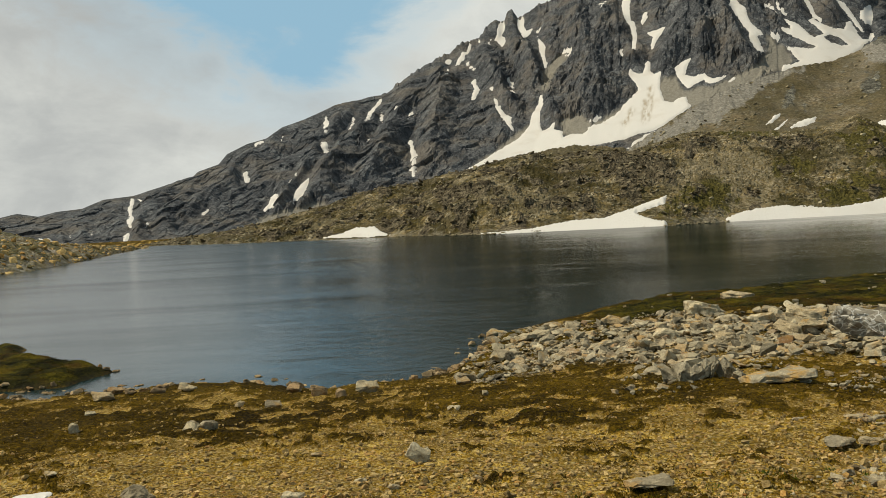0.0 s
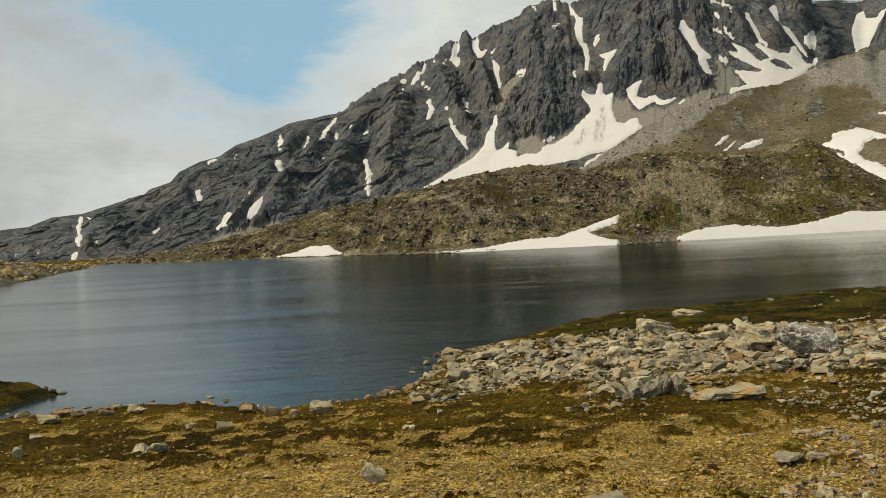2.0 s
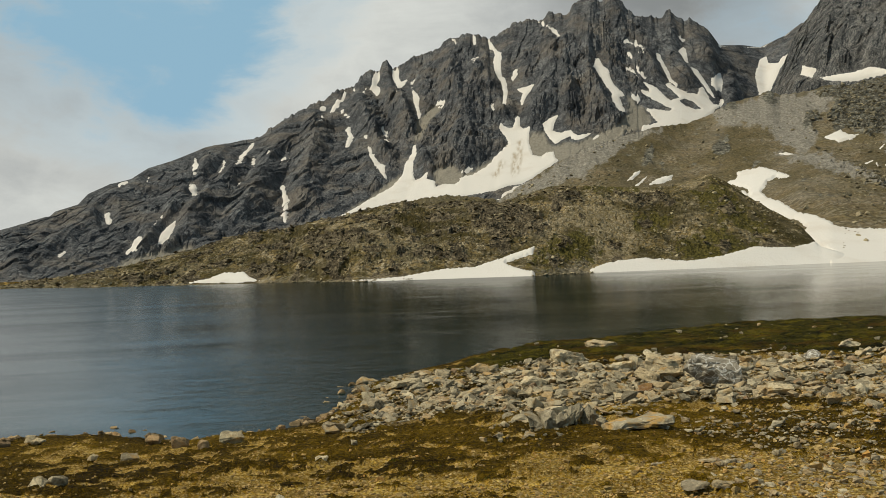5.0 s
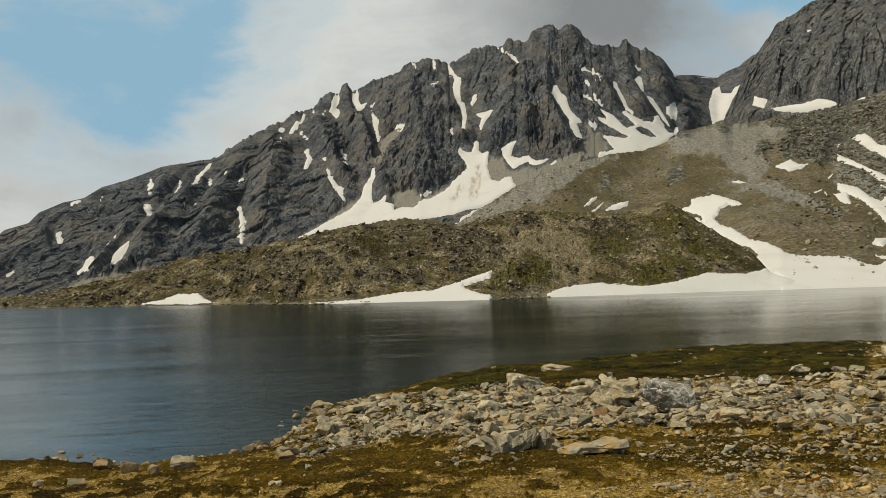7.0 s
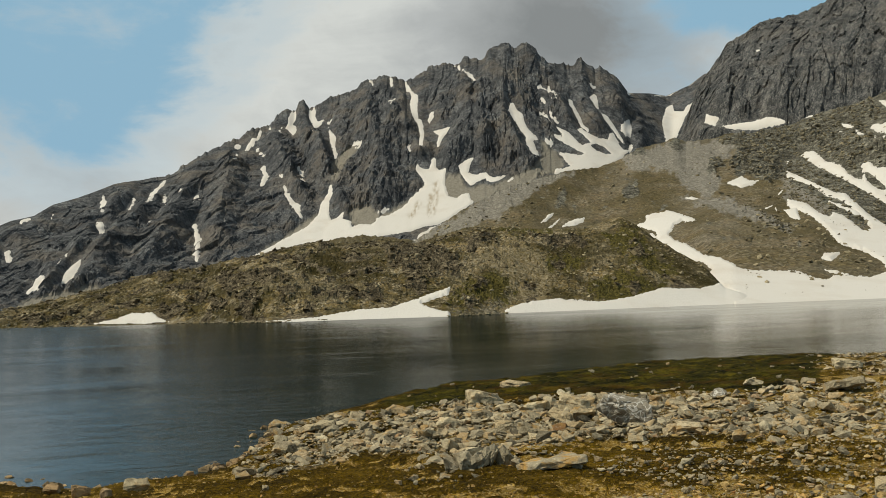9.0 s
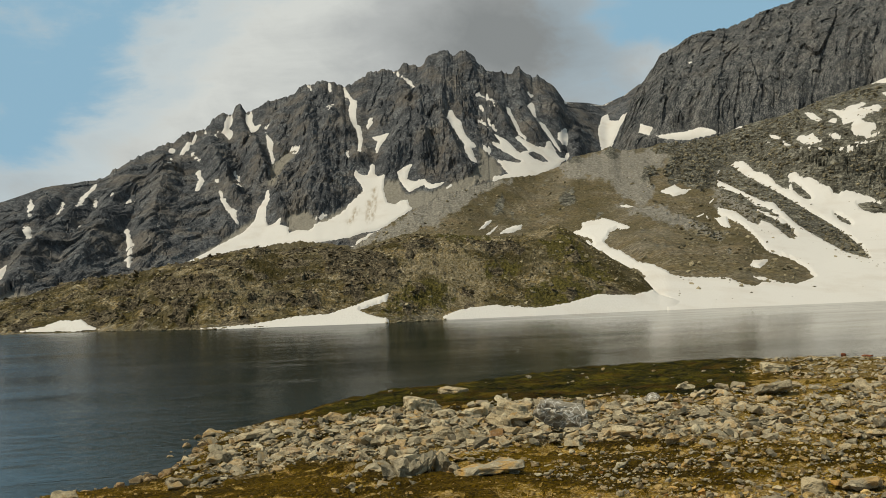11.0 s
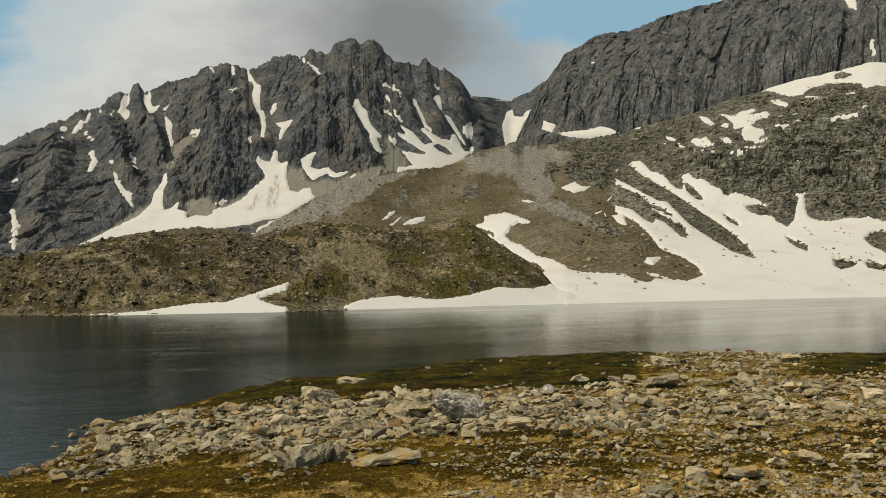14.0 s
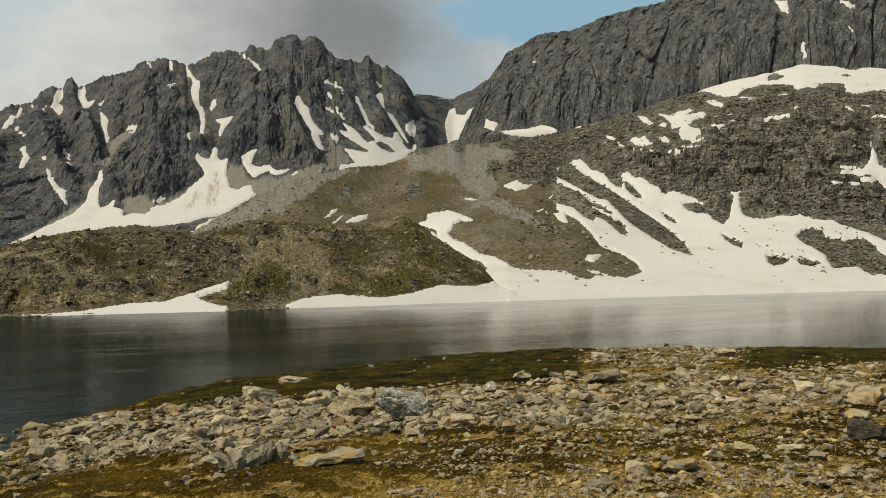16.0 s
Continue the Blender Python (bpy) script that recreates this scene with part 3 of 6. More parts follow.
CLIFF_TOP = [(29.16, 8.98), (29.93, 10.57), (30.61, 12.25), (31.28, 13.29), (32.15, 14.32), (32.62, 14.95), (33.56, 15.4), (34.24, 15.75), (34.91, 16.05), (37.09, 16.21), (38.93, 16.8), (40.74, 17.17), (42.53, 17.35), (43.69, 17.51)]
CLIFF_FOOT = [(29.16, 8.98), (30.76, 9.9), (32.24, 10), (32.8, 9.86), (36.3, 10.1), (37.39, 10.26), (39.57, 10.65), (42.44, 11.59), (46.94, 12.4), (50.89, 13), (55.41, 12.13)]
MORAINE_CREST = [(1.6, 2.78), (7.21, 4.03), (9.06, 4.21), (12.18, 3.75), (13.89, 4.8), (16.16, 6.05), (18.43, 7.07), (22.14, 7.84), (24.33, 8.01), (25.6, 8.4), (26.88, 9.07), (28.59, 9.34), (29.01, 9.52), (29.36, 9.49), (29.77, 9.28), (31.76, 9.33), (32.23, 9.53), (32.78, 9.52), (33.7, 9.41), (36.29, 9.74), (37.39, 10.19), (39.57, 10.51), (42.43, 11.38), (46.93, 12.27), (50.88, 12.81), (55.41, 12)]
HILL_CREST = [(-18.93, -0.68), (-16.15, -0.34), (-14.03, -0.17), (-11.64, 0.24), (-9.22, 0.7), (-6.97, 1.28), (-5.21, 1.89), (-2.74, 2.1), (-2.65, 1.99), (-0.54, 2.58), (-0.38, 2.71), (1.36, 2.97), (4.01, 3.53), (5.71, 3.85), (7.2, 3.56), (9.93, 3.85), (12.18, 3.52), (15.44, 4.41), (17.7, 4.44), (20.16, 4.2), (23.11, 4.11), (25.55, 4.72), (26.72, 4.04), (28.79, 2.5), (30.69, 1.28), (31.7, -0.03), (33.27, -0.54)]
# Bearing and range of the far water's edge, and of the low bank beside the outlet.
FAR_SHORE = [(-18.9, 293.8), (-18, 300), (-14, 256.5), (-6.8, 228), (-1.7, 215.9), (2.8, 191.7), (5.6, 192), (14.2, 190.7), (17.7, 202.4), (23.9, 214.1), (32.3, 236), (43.1, 276.6), (54.9, 333.2)]
BANK_SHORE = [(-27, 118), (-25.2, 124.3), (-24, 137.9), (-22.4, 160.3), (-20.6, 202.6), (-19.1, 251.9)]
BANK_CREST = [(-26.86, 0.63), (-26.28, 0.36), (-25.7, 0.07), (-23.89, -0.28), (-21.7, -0.58), (-19.11, -0.81)]
# The near water's edge and the grassy spit, x and y in metres.
NEAR_SHORE = [(-11.1, 21.4), (-11, 21.6), (-10.2, 21.2), (-9.6, 21), (-9.5, 21.8), (-8.4, 21.5), (-7.6, 21.7), (-6.7, 22.1), (-5.3, 22), (-3.6, 21.1), (-2.7, 20.4), (-2, 20.7), (-1.4, 20.9), (-0.8, 21.2), (-0.3, 22), (0, 22.9), (0.6, 24.1), (0.9, 26.7), (1.6, 28.9), (1.8, 28.7), (2.9, 30.5), (4.7, 33.2), (6.8, 35.9), (9.8, 39), (12.4, 38.9), (17.7, 42.3), (22.5, 43.9), (27.6, 43.8), (32.7, 42.8), (36.9, 40.6), (38.8, 37.9), (44.1, 31.1)]
SPIT = [(-15.7, 30.4), (-13.9, 29.1), (-11.2, 26.8), (-10.1, 25.5), (-10.3, 24.4), (-10.5, 23.5), (-11.2, 23.3), (-12.1, 23.3)]
ISLET = [(-16.9, 32.7), (-16.6, 33.1), (-15.7, 32), (-15.3, 30.8), (-15.9, 30.7)]
# Outlines on the ground, x and y in metres.
TALUS = [(0.2, 19.2), (0.9, 24.8), (1.9, 27), (3, 28.2), (4, 28.5), (4.7, 25.4), (5.5, 26.5), (7.2, 26.6), (8.8, 24.6), (10.3, 24.6), (12, 23.6), (13.9, 21.4), (16.6, 21.5), (19, 20.9), (19.7, 18.8), (22.8, 18.6), (25.6, 18.2), (15.9, 11.4), (13.5, 11.5), (12.3, 12.5), (10.4, 14.4), (8.7, 14.7), (7.8, 15.3), (6.7, 16.2), (5.7, 18), (3.9, 13.7), (3.6, 16.8), (2.8, 18.1), (1.8, 18), (0.6, 17.8)]
STONY = [(7.1, 15.4), (9.8, 15.5), (14, 18), (22, 22), (27, 20), (22, 12), (16, 8), (8.3, 5.2), (4.6, 7.0), (5.6, 9.5), (6.4, 11.8)]
MEADOW = [(4.1, 27.7), (5.6, 27), (7.4, 27.2), (10.8, 25.9), (14.1, 22.3), (17.3, 22.7), (21.8, 29.3), (36, 45.9), (29.8, 47.1), (24.2, 47.3), (19.2, 45.9), (13.4, 42), (9.5, 37.6), (6.9, 36.6)]
FAR_MEADOW = [(41.5, 39.6), (44.6, 37.1), (47.5, 33.5), (28.3, 20), (23.4, 19.1), (22.5, 21)]
# Patches of snow, outlined in bearing and elevation; with a number, streaks of that half width.
GRAVEL_MOUND = [(19, 24), (21.8, 29.3), (36, 45.9), (41.5, 40.6), (33, 29.5), (22.5, 21.5)]
SNOW = []


def snow(key, pts, half=0.0):
    SNOW.append((key, pts, half))


SNOW_GAPS = []
SNOW_GAPS.append(('C', [(36.24, 8.04), (36.67, 7.77), (37.48, 7.08), (38.9, 6.19), (39.95, 5.46), (40.82, 4.77), (42.02, 3.9), (42.87, 3.18), (43.61, 2.44), (44, 1.68), (43.35, 1.95), (42.84, 2.11), (42.16, 2.56), (41.47, 3.02), (40.78, 3.51), (40.16, 4), (39.47, 4.75), (38.88, 5.39), (38.34, 5.52), (37.81, 5.79), (37.38, 6.07), (35.48, 7.16)]))
SNOW_GAPS.append(('C', [(35.47, 6.72), (37.2, 5.93), (37.8, 5.32), (38.4, 5.15), (39.04, 4.66), (39.45, 4.17), (39.9, 3.65), (40.06, 3.21), (39.71, 3.18), (39.19, 3.67), (38.66, 4.13), (38.13, 4.36), (37.94, 4.08), (37.41, 4.35), (36.7, 5), (35.44, 5.4)]))
SNOW_GAPS.append(('C', [(39.92, 6.69), (40.23, 6.53), (40.68, 6.04), (41.12, 5.52), (40.84, 5.42), (40.42, 5.69), (40.08, 6.07)]))
SNOW_GAPS.append(('C', [(50.19, 2.62), (50.45, 2.88), (50.84, 3.11), (51.62, 2.97), (51.82, 2.48), (52.53, 2.39), (52.68, 2.25), (53.35, 2.39), (53.9, 2.36), (54.33, 2.04), (54.61, 1.6), (54.99, 1.26), (55.62, 1.07), (55.58, -0.08), (54.71, 0.27), (54.26, 0.19), (53.82, 0.46), (53.53, 0.74), (52.93, 0.72), (52.16, 0.68), (51.86, 1.13), (51.78, 1.47), (51.27, 1.83), (50.65, 2.19)]))
SNOW_GAPS.append(('C', [(48.47, 1.47), (48.86, 1.53), (49.34, 1.34), (49.76, 1.26), (49.33, 1), (48.84, 0.91), (48.52, 1.12)]))
SNOW_GAPS.append(('C', [(50.14, 1.25), (50.62, 1.3), (51.08, 1.12), (51.39, 0.94), (50.91, 0.81), (50.38, 0.97)]))
SNOW_GAPS.append(('C', [(45.87, 2.96), (46.6, 2.59), (46.99, 2.4), (47.05, 2.04), (46.59, 2.23), (46.06, 2.61)]))
SNOW_GAPS.append(('C', [(42.22, 4.53), (42.56, 4.34), (43.24, 3.78), (43.1, 3.71), (42.55, 4.05)]))
SNOW_GAPS.append(('C', [(48.83, 12.46), (49.26, 12.58), (49.64, 12.47), (49.9, 12.35), (49.41, 12.16), (48.92, 12.21)]))
SNOW_GAPS.append(('C', [(52.83, 12.12), (53.36, 12.06), (53.66, 11.93), (53.2, 11.95)]))
SNOW_GAPS.append(('A', [(23.79, 9.52), (24.23, 9.59), (24.68, 9.36), (25.15, 8.88), (24.78, 8.89), (24.23, 9.15)]))
SNOW_GAPS.append(('A', [(25.54, 9.6), (26.09, 9.34), (26.27, 9.04), (25.9, 9.12)]))
# the snow basin: its upper edge, then its foot and the edge of the brown slope
BASIN = [(36.79, 8.09), (37.26, 8.1), (37.61, 7.73), (37.85, 7.39), (38.32, 7.3), (38.68, 7.1), (39.09, 6.58), (39.51, 6.23), (39.9, 6.11), (39.82, 7.05), (40.25, 7.14), (40.53, 6.87), (41.23, 6.66), (41.57, 6.32), (42.09, 6.15), (42.32, 5.71), (42.6, 5.59), (42.78, 5.8), (43.47, 5.69), (43.91, 5.42), (44.89, 4.88), (44.14, 5.06), (43.52, 4.94), (43.71, 4.65), (44.29, 4.38), (45.04, 4.31), (45.37, 3.94), (45.96, 3.56), (46.31, 4), (46.58, 5.04), (46.66, 5.43), (46.96, 5.48), (46.95, 5.03), (47.06, 4.32), (47.25, 4.07), (47.8, 3.87), (48.36, 3.81), (49.43, 3.93), (50.4, 3.98), (51.33, 3.63), (52.11, 3.56), (52.77, 3.22), (53.91, 2.8), (54.64, 2.4), (55.94, 1.72), (56.93, -2.21)]
BASIN += [(46.44, -2.14), (32.17, -1.95), (32.07, -0.18), (31.2, 0.36), (31.09, 0.65), (30.84, 0.95), (31.03, 1.21), (30.56, 1.66), (30.01, 1.79), (28.91, 2.37), (28.18, 2.82), (27.34, 3.32), (26.98, 3.77), (27.57, 3.61), (27.82, 3.31), (27.72, 3.76), (27.09, 3.99)]
BASIN += [(26.46, 4.19), (27.1, 4.44), (27.18, 4.81), (27.67, 4.94), (28.22, 4.97), (28.41, 5.11), (28.97, 4.92), (29.89, 4.56), (30.25, 4.33), (29.32, 4.32), (28.95, 4.14), (28.76, 3.85), (28.49, 3.56), (28.93, 3.11), (29.66, 2.83), (30.57, 2.14), (31.49, 1.94), (32.22, 1.55), (32.76, 1.17), (33.49, 1.04)]
BASIN += [(36.05, 0.91), (36.76, 0.53), (37.48, 0.29), (38.02, 0.57), (39.98, 0.38), (40.94, 0.72), (40.54, 1.35), (39.67, 1.91), (38.43, 2.39), (37.74, 3.35), (36.86, 4.26), (35.61, 4.89), (35.68, 7.51)]
snow('C', BASIN)
snow('C', [(42.19, 11.54), (42.62, 11.86), (43.33, 12.16), (44.03, 12.27), (44.72, 12.36), (45, 12.5), (45.76, 12.58), (46.4, 12.62), (47.28, 12.61), (47.78, 12.8), (48.35, 12.91), (49.1, 12.73), (49.92, 12.88), (50.4, 12.89), (50.74, 13.25), (50.91, 13.66), (51.06, 13.44), (51.28, 13.19), (51.99, 12.87), (52.61, 12.74), (53.22, 12.4), (53.82, 12.26), (54.44, 12.54), (55.19, 12.48), (56.36, 12.39), (56.3, 10.8), (55.13, 10.94), (54.23, 10.95), (53.77, 10.87), (53.26, 11.09), (53.12, 11.56), (52.41, 11.67), (51.73, 11.72), (51.78, 11.48), (51.15, 11.55), (50.57, 11.44), (50.2, 11.81), (49.23, 11.94), (48.42, 11.96), (47.58, 11.8), (47.07, 11.5), (46.36, 11.39), (45.73, 11.65), (45.22, 11.87), (44.02, 11.93), (43.32, 11.74), (42.61, 11.44)])
snow('C', [(45.2, 11.25), (45.61, 11.35), (46.21, 11.03), (46.21, 10.82), (45.6, 10.97)])
snow('C', [(42.17, 10.73), (42.76, 10.62), (43.11, 10.56), (43.46, 10.79), (44.16, 10.87), (44.33, 10.76), (43.97, 10.54), (44.84, 10.65), (45.18, 10.55), (45, 10.29), (44.41, 10.19), (44.12, 9.86), (44.63, 9.62), (44.97, 9.35), (44.62, 9.2), (44.27, 9.05), (44.95, 8.97), (44.43, 8.79), (43.58, 9.02), (43.42, 9.45), (43.53, 9.8), (43.08, 9.72), (42.92, 10.19), (42.58, 10.46)])
snow('C', [(40.93, 10.67), (41.53, 10.53), (41.87, 10.15), (41.69, 10.06), (41.27, 10.26)])
snow('C', [(40.42, 9.1), (40.6, 9.34), (40.95, 9.25), (41.31, 9.41), (41.66, 9.03), (41.93, 8.87), (41.29, 8.7), (40.76, 8.83)])
snow('C', [(42.46, 10.15), (42.74, 10.1), (42.66, 9.82), (42.21, 9.96)])
snow('C', [(42.12, 9.29), (42.65, 9.33), (42.92, 8.96), (42.53, 8.94)])
snow('C', [(48.01, 9.78), (48.67, 9.93), (49.33, 10.04), (50.14, 10.07), (50.19, 9.86), (49.65, 9.84), (49.32, 9.7), (48.66, 9.62)])
snow('C', [(52.68, 6.49), (52.99, 6.63), (53.3, 6.51), (54.05, 6.52), (54.37, 6.92), (54.54, 7.4), (54.35, 7.91), (54.5, 7.97), (54.63, 7.4), (54.81, 6.66), (55.19, 6.46), (56.12, 6.38), (56.06, 4.82), (55.14, 5.31), (54.77, 5.73), (54.03, 5.79), (53.43, 6.1), (52.83, 6.31)])
snow('C', [(37.52, 1.9), (38.42, 1.95), (38.31, 1.77), (37.87, 1.42), (37.33, 1.61)])
snow('C', [(35.42, 4.67), (36.15, 4.76), (36.31, 4.02), (35.77, 4.15)])
snow('C', [(45.56, 9.76), (46.17, 9.78)], 0.085)
snow('C', [(45.5, 10.11), (45.85, 10.33)], 0.085)
snow('C', [(38.96, 9.47), (39.46, 9.26)], 0.085)
snow('C', [(38.74, 9.19), (38.98, 8.89)], 0.085)
snow('C', [(39.52, 9.08), (40.05, 8.76)], 0.068)
snow('C', [(40.58, 8.63), (41.64, 8.39), (41.92, 8.52)], 0.061)
snow('C', [(47.23, 11.32), (48.22, 11.16)], 0.068)
snow('C', [(49.53, 11.24), (49.92, 11.27)], 0.085)
snow('C', [(50.31, 10.39), (50.54, 10.5)], 0.085)
snow('C', [(46.36, 10.36), (46.86, 10.32)], 0.051)
snow('C', [(46.51, 10), (47.18, 9.81)], 0.068)
snow('C', [(53.14, 10.34), (53.52, 9.97)], 0.068)
snow('C', [(54.04, 10.18), (54.64, 10.02)], 0.068)
snow('C', [(52.41, 5.77), (52.65, 5.72)], 0.085)
snow('C', [(53.36, 5.67), (53.6, 5.65)], 0.061)
snow('C', [(46.73, 7.45), (46.75, 7.2)], 0.061)
snow('C', [(29.65, 5.79), (30.47, 5.69)], 0.061)
snow('C', [(34.32, 4.82), (34.77, 4.99)], 0.068)
snow('C', [(34.88, 4.91), (34.98, 4.68)], 0.068)
snow('C', [(35.15, 5.63), (35.38, 5.88)], 0.085)
snow('C', [(37.49, 0.95), (38.74, 0.59)], 0.068)
snow('C', [(44.25, 8.45), (44.93, 8.37)], 0.041)
snow('A', [(21.42, 7.76), (21.53, 8.16), (21.98, 8.12), (22.46, 8.26), (22.17, 8.63), (21.81, 9.18), (22.36, 9.1), (23.18, 8.91), (23.4, 9.02), (22.81, 9.35), (22, 9.83), (21.53, 10.2), (21.49, 10.35), (22.01, 10.2), (22.01, 10.38), (21.72, 10.78), (22.02, 10.67), (22.46, 10.38), (22.94, 9.9), (23.3, 9.57), (23.68, 9.63), (23.86, 9.7), (23.42, 10.18), (23.06, 10.55), (23.32, 10.62), (23.87, 10.18), (24.43, 9.88), (24.98, 9.8), (25.06, 10.16), (25.36, 10.15), (25.54, 9.71), (25.91, 9.34), (26.39, 9.11), (26.54, 9.22), (26.08, 8.75), (25.51, 8.32), (24.76, 7.97), (23.83, 7.91), (22.34, 7.78)])
snow('A', [(22.53, 12.43), (22.79, 12.29), (22.97, 11.82), (23.22, 11.35), (23.44, 10.84), (23.8, 10.47), (23.69, 10.36), (23.32, 10.73), (23.07, 11.28), (22.86, 11.82)])
snow('A', [(24.64, 11.44), (25.01, 11.25), (25.37, 10.7), (25.73, 10.07), (26.09, 9.41), (26.31, 9.19), (26.02, 9.34), (25.55, 9.97), (25.18, 10.59)])
snow('A', [(25.86, 10.69), (26.12, 10.94), (26.31, 10.79), (26.49, 10.5), (26.48, 10.06), (26.1, 9.85), (25.81, 10.29)])
snow('A', [(23.91, 12.53), (24.22, 12.7), (24.43, 12.34), (24.46, 11.8), (24.28, 11.98), (24.1, 12.27)])
snow('A', [(28.75, 11.52), (29.12, 11.66), (29.19, 11.26), (29.78, 11.2), (30.05, 11.55), (30.53, 11.75), (30.3, 11.37), (29.85, 10.84), (29.65, 10.41), (29.38, 9.87), (29.14, 9.26), (28.62, 9.2), (28.56, 9.72), (28.49, 10.26), (28.43, 10.74), (28.59, 11.09)])
snow('A', [(24.04, 13.35), (24.19, 13.13)], 0.085)
snow('A', [(26.46, 12.59), (26.9, 12.51)], 0.044)
snow('A', [(28.02, 12.34), (28.58, 12.29), (29.14, 12.41), (29.44, 12.51)], 0.051)
snow('A', [(1.5, 2.99), (2.75, 3.61), (3.71, 4.13), (4.68, 4.65), (5.33, 5.04), (5.92, 5.71), (6.09, 6.31), (6.49, 6.91), (6.73, 7.47), (6.89, 7.26), (6.59, 6.31), (6.62, 5.62), (6.72, 5.3), (7.15, 5.45), (7.56, 5.73), (7.46, 5.38), (8, 5.21), (8.06, 4.82), (8.61, 5), (9.36, 4.94), (9.77, 5.4), (10.57, 5.55), (11.44, 6.02), (12.15, 6.74), (12.97, 7.39), (12.69, 8), (12.34, 8.43), (12.45, 8.68), (12.87, 8.47), (13.23, 8.44), (13.52, 9.16), (13.7, 9.02), (13.69, 8.55), (13.94, 8.34), (14.33, 8.41), (14.25, 7.48), (14.46, 6.68), (15, 6.5), (15.36, 6.76), (15.83, 6.79), (15.94, 6.39), (16.15, 6.21), (15.17, 5.56), (14.45, 5.12), (13.55, 4.76), (12.84, 4.73), (11.96, 4.44)])
snow('A', [(15.2, 8.57), (15.75, 8.93), (16.22, 9.11), (15.92, 8.57), (15.81, 8.14), (16.28, 7.96), (16.83, 8.1), (17.04, 8.03), (17.37, 7.74), (18.28, 7.85), (17.73, 7.48), (17.18, 7.45), (16.93, 7.74), (16.46, 7.56), (15.98, 7.23), (15.66, 7.59), (15.37, 8.02)])
snow('A', [(11.92, 13.98), (12.2, 13.65), (12.38, 13.3), (12.7, 13.24), (12.58, 12.44), (12.65, 11.73), (12.9, 11.56), (13, 10.68), (12.78, 9.86), (12.63, 9.79), (12.75, 10.68), (12.61, 11.38), (12.37, 11.73), (12.19, 12.07), (12.13, 12.77), (12.27, 13.13), (12.03, 13.53)])
snow('A', [(13.6, 10.87), (13.96, 10.95), (14.68, 11.1), (14.5, 10.74), (14.14, 10.35), (13.88, 9.88), (13.81, 10.16), (13.96, 10.59)])
snow('A', [(13.25, 11.57), (13.51, 12.11), (13.69, 12.15), (13.61, 11.76), (13.36, 11.4)])
snow('A', [(3.97, 11.21), (4.1, 11.72), (4.03, 11.95), (4.19, 11.96), (4.36, 12.24), (4.52, 12.18), (4.52, 11.74), (4.36, 11.4), (4.62, 11.24), (4.52, 10.83), (4.29, 10.89)])
snow('A', [(5.5, 12.07), (5.6, 12.24), (5.84, 12.49), (5.94, 12.33), (5.87, 11.99), (6, 11.65), (6.4, 11.74), (6.27, 11.43), (5.83, 11.17), (5.67, 11.64)])
snow('A', [(1.33, 9.79), (1.55, 10.23), (1.8, 10.65), (2.05, 10.59), (2.27, 10.94), (2.43, 11.05), (2.18, 10.5), (1.96, 10.35), (1.89, 10.02), (1.74, 10.07), (1.61, 9.83)])
snow('A', [(0.65, 10.08), (0.87, 10.16), (1.05, 10.1), (0.99, 9.9), (0.74, 9.92)])
snow('A', [(6.73, 11.24), (6.9, 10.94), (7.17, 10.68), (7.1, 10.15), (7.23, 9.47), (7.13, 9.32), (6.93, 10.04), (6.8, 10.59)])
snow('A', [(2.27, 8.69), (2.59, 8.87), (2.62, 8.44), (2.81, 8.27), (2.62, 7.86), (2.43, 7.52), (2.24, 7.54), (2.37, 8.02), (2.5, 8.26)])
snow('A', [(3.74, 7.63), (3.97, 6.95), (4.35, 6.51), (4.78, 6.28), (4.71, 5.83), (4.91, 5.52), (4.78, 5.35), (4.55, 5.83), (4.26, 6.2), (3.93, 6.71), (3.77, 7.18)])
snow('A', [(18.63, 12.01), (18.75, 12.37), (18.93, 12.44), (19.19, 12.01), (19.51, 11.72), (19.62, 11.29), (19.87, 10.75), (20.34, 10.28), (20.52, 10.03), (20.15, 10.03), (20.33, 9.41), (20.51, 8.93), (20.32, 8.94), (19.96, 9.41), (19.71, 9.85), (19.68, 10.28), (19.32, 10.86), (18.99, 11.47)])
snow('A', [(8.42, 9.99), (8.63, 10.24)], 0.102)
snow('A', [(2.97, 11.15), (3.03, 10.88)], 0.085)
snow('A', [(3.55, 11.01), (3.71, 11.29)], 0.085)
snow('A', [(6.6, 11.44), (6.8, 11.62)], 0.102)
snow('A', [(4.78, 8.59), (4.91, 8.18)], 0.051)
snow('A', [(4.94, 7.9), (5.14, 7.74)], 0.085)
snow('A', [(3.55, 8.27), (3.64, 8.1)], 0.068)
snow('A', [(11.93, 9.88), (11.96, 9.7)], 0.068)
snow('A', [(10.79, 12.83), (10.96, 12.94)], 0.085)
snow('A', [(10.94, 14.29), (11.08, 13.91)], 0.102)
snow('A', [(9.58, 14.19), (9.64, 14.02)], 0.102)
snow('A', [(15.74, 14.69), (15.99, 14.52), (16.42, 14.11)], 0.061)
snow('A', [(15.3, 14.99), (15.48, 14.79)], 0.051)
snow('A', [(2.11, 9.83), (2.21, 9.93)], 0.085)
snow('A', [(2.34, 9.6), (2.46, 9.51)], 0.051)
snow('A', [(0.62, 9.31), (0.81, 9.36), (0.81, 9.52)], 0.068)
snow('A', [(20.65, 13.44), (21.24, 13.16), (21.87, 12.8)], 0.068)
snow('A', [(20.79, 12.62), (21.01, 12.44)], 0.068)
snow('A', [(20.74, 11.72), (21.21, 11.4)], 0.068)
snow('A', [(21.36, 11.54), (21.73, 11.11)], 0.102)
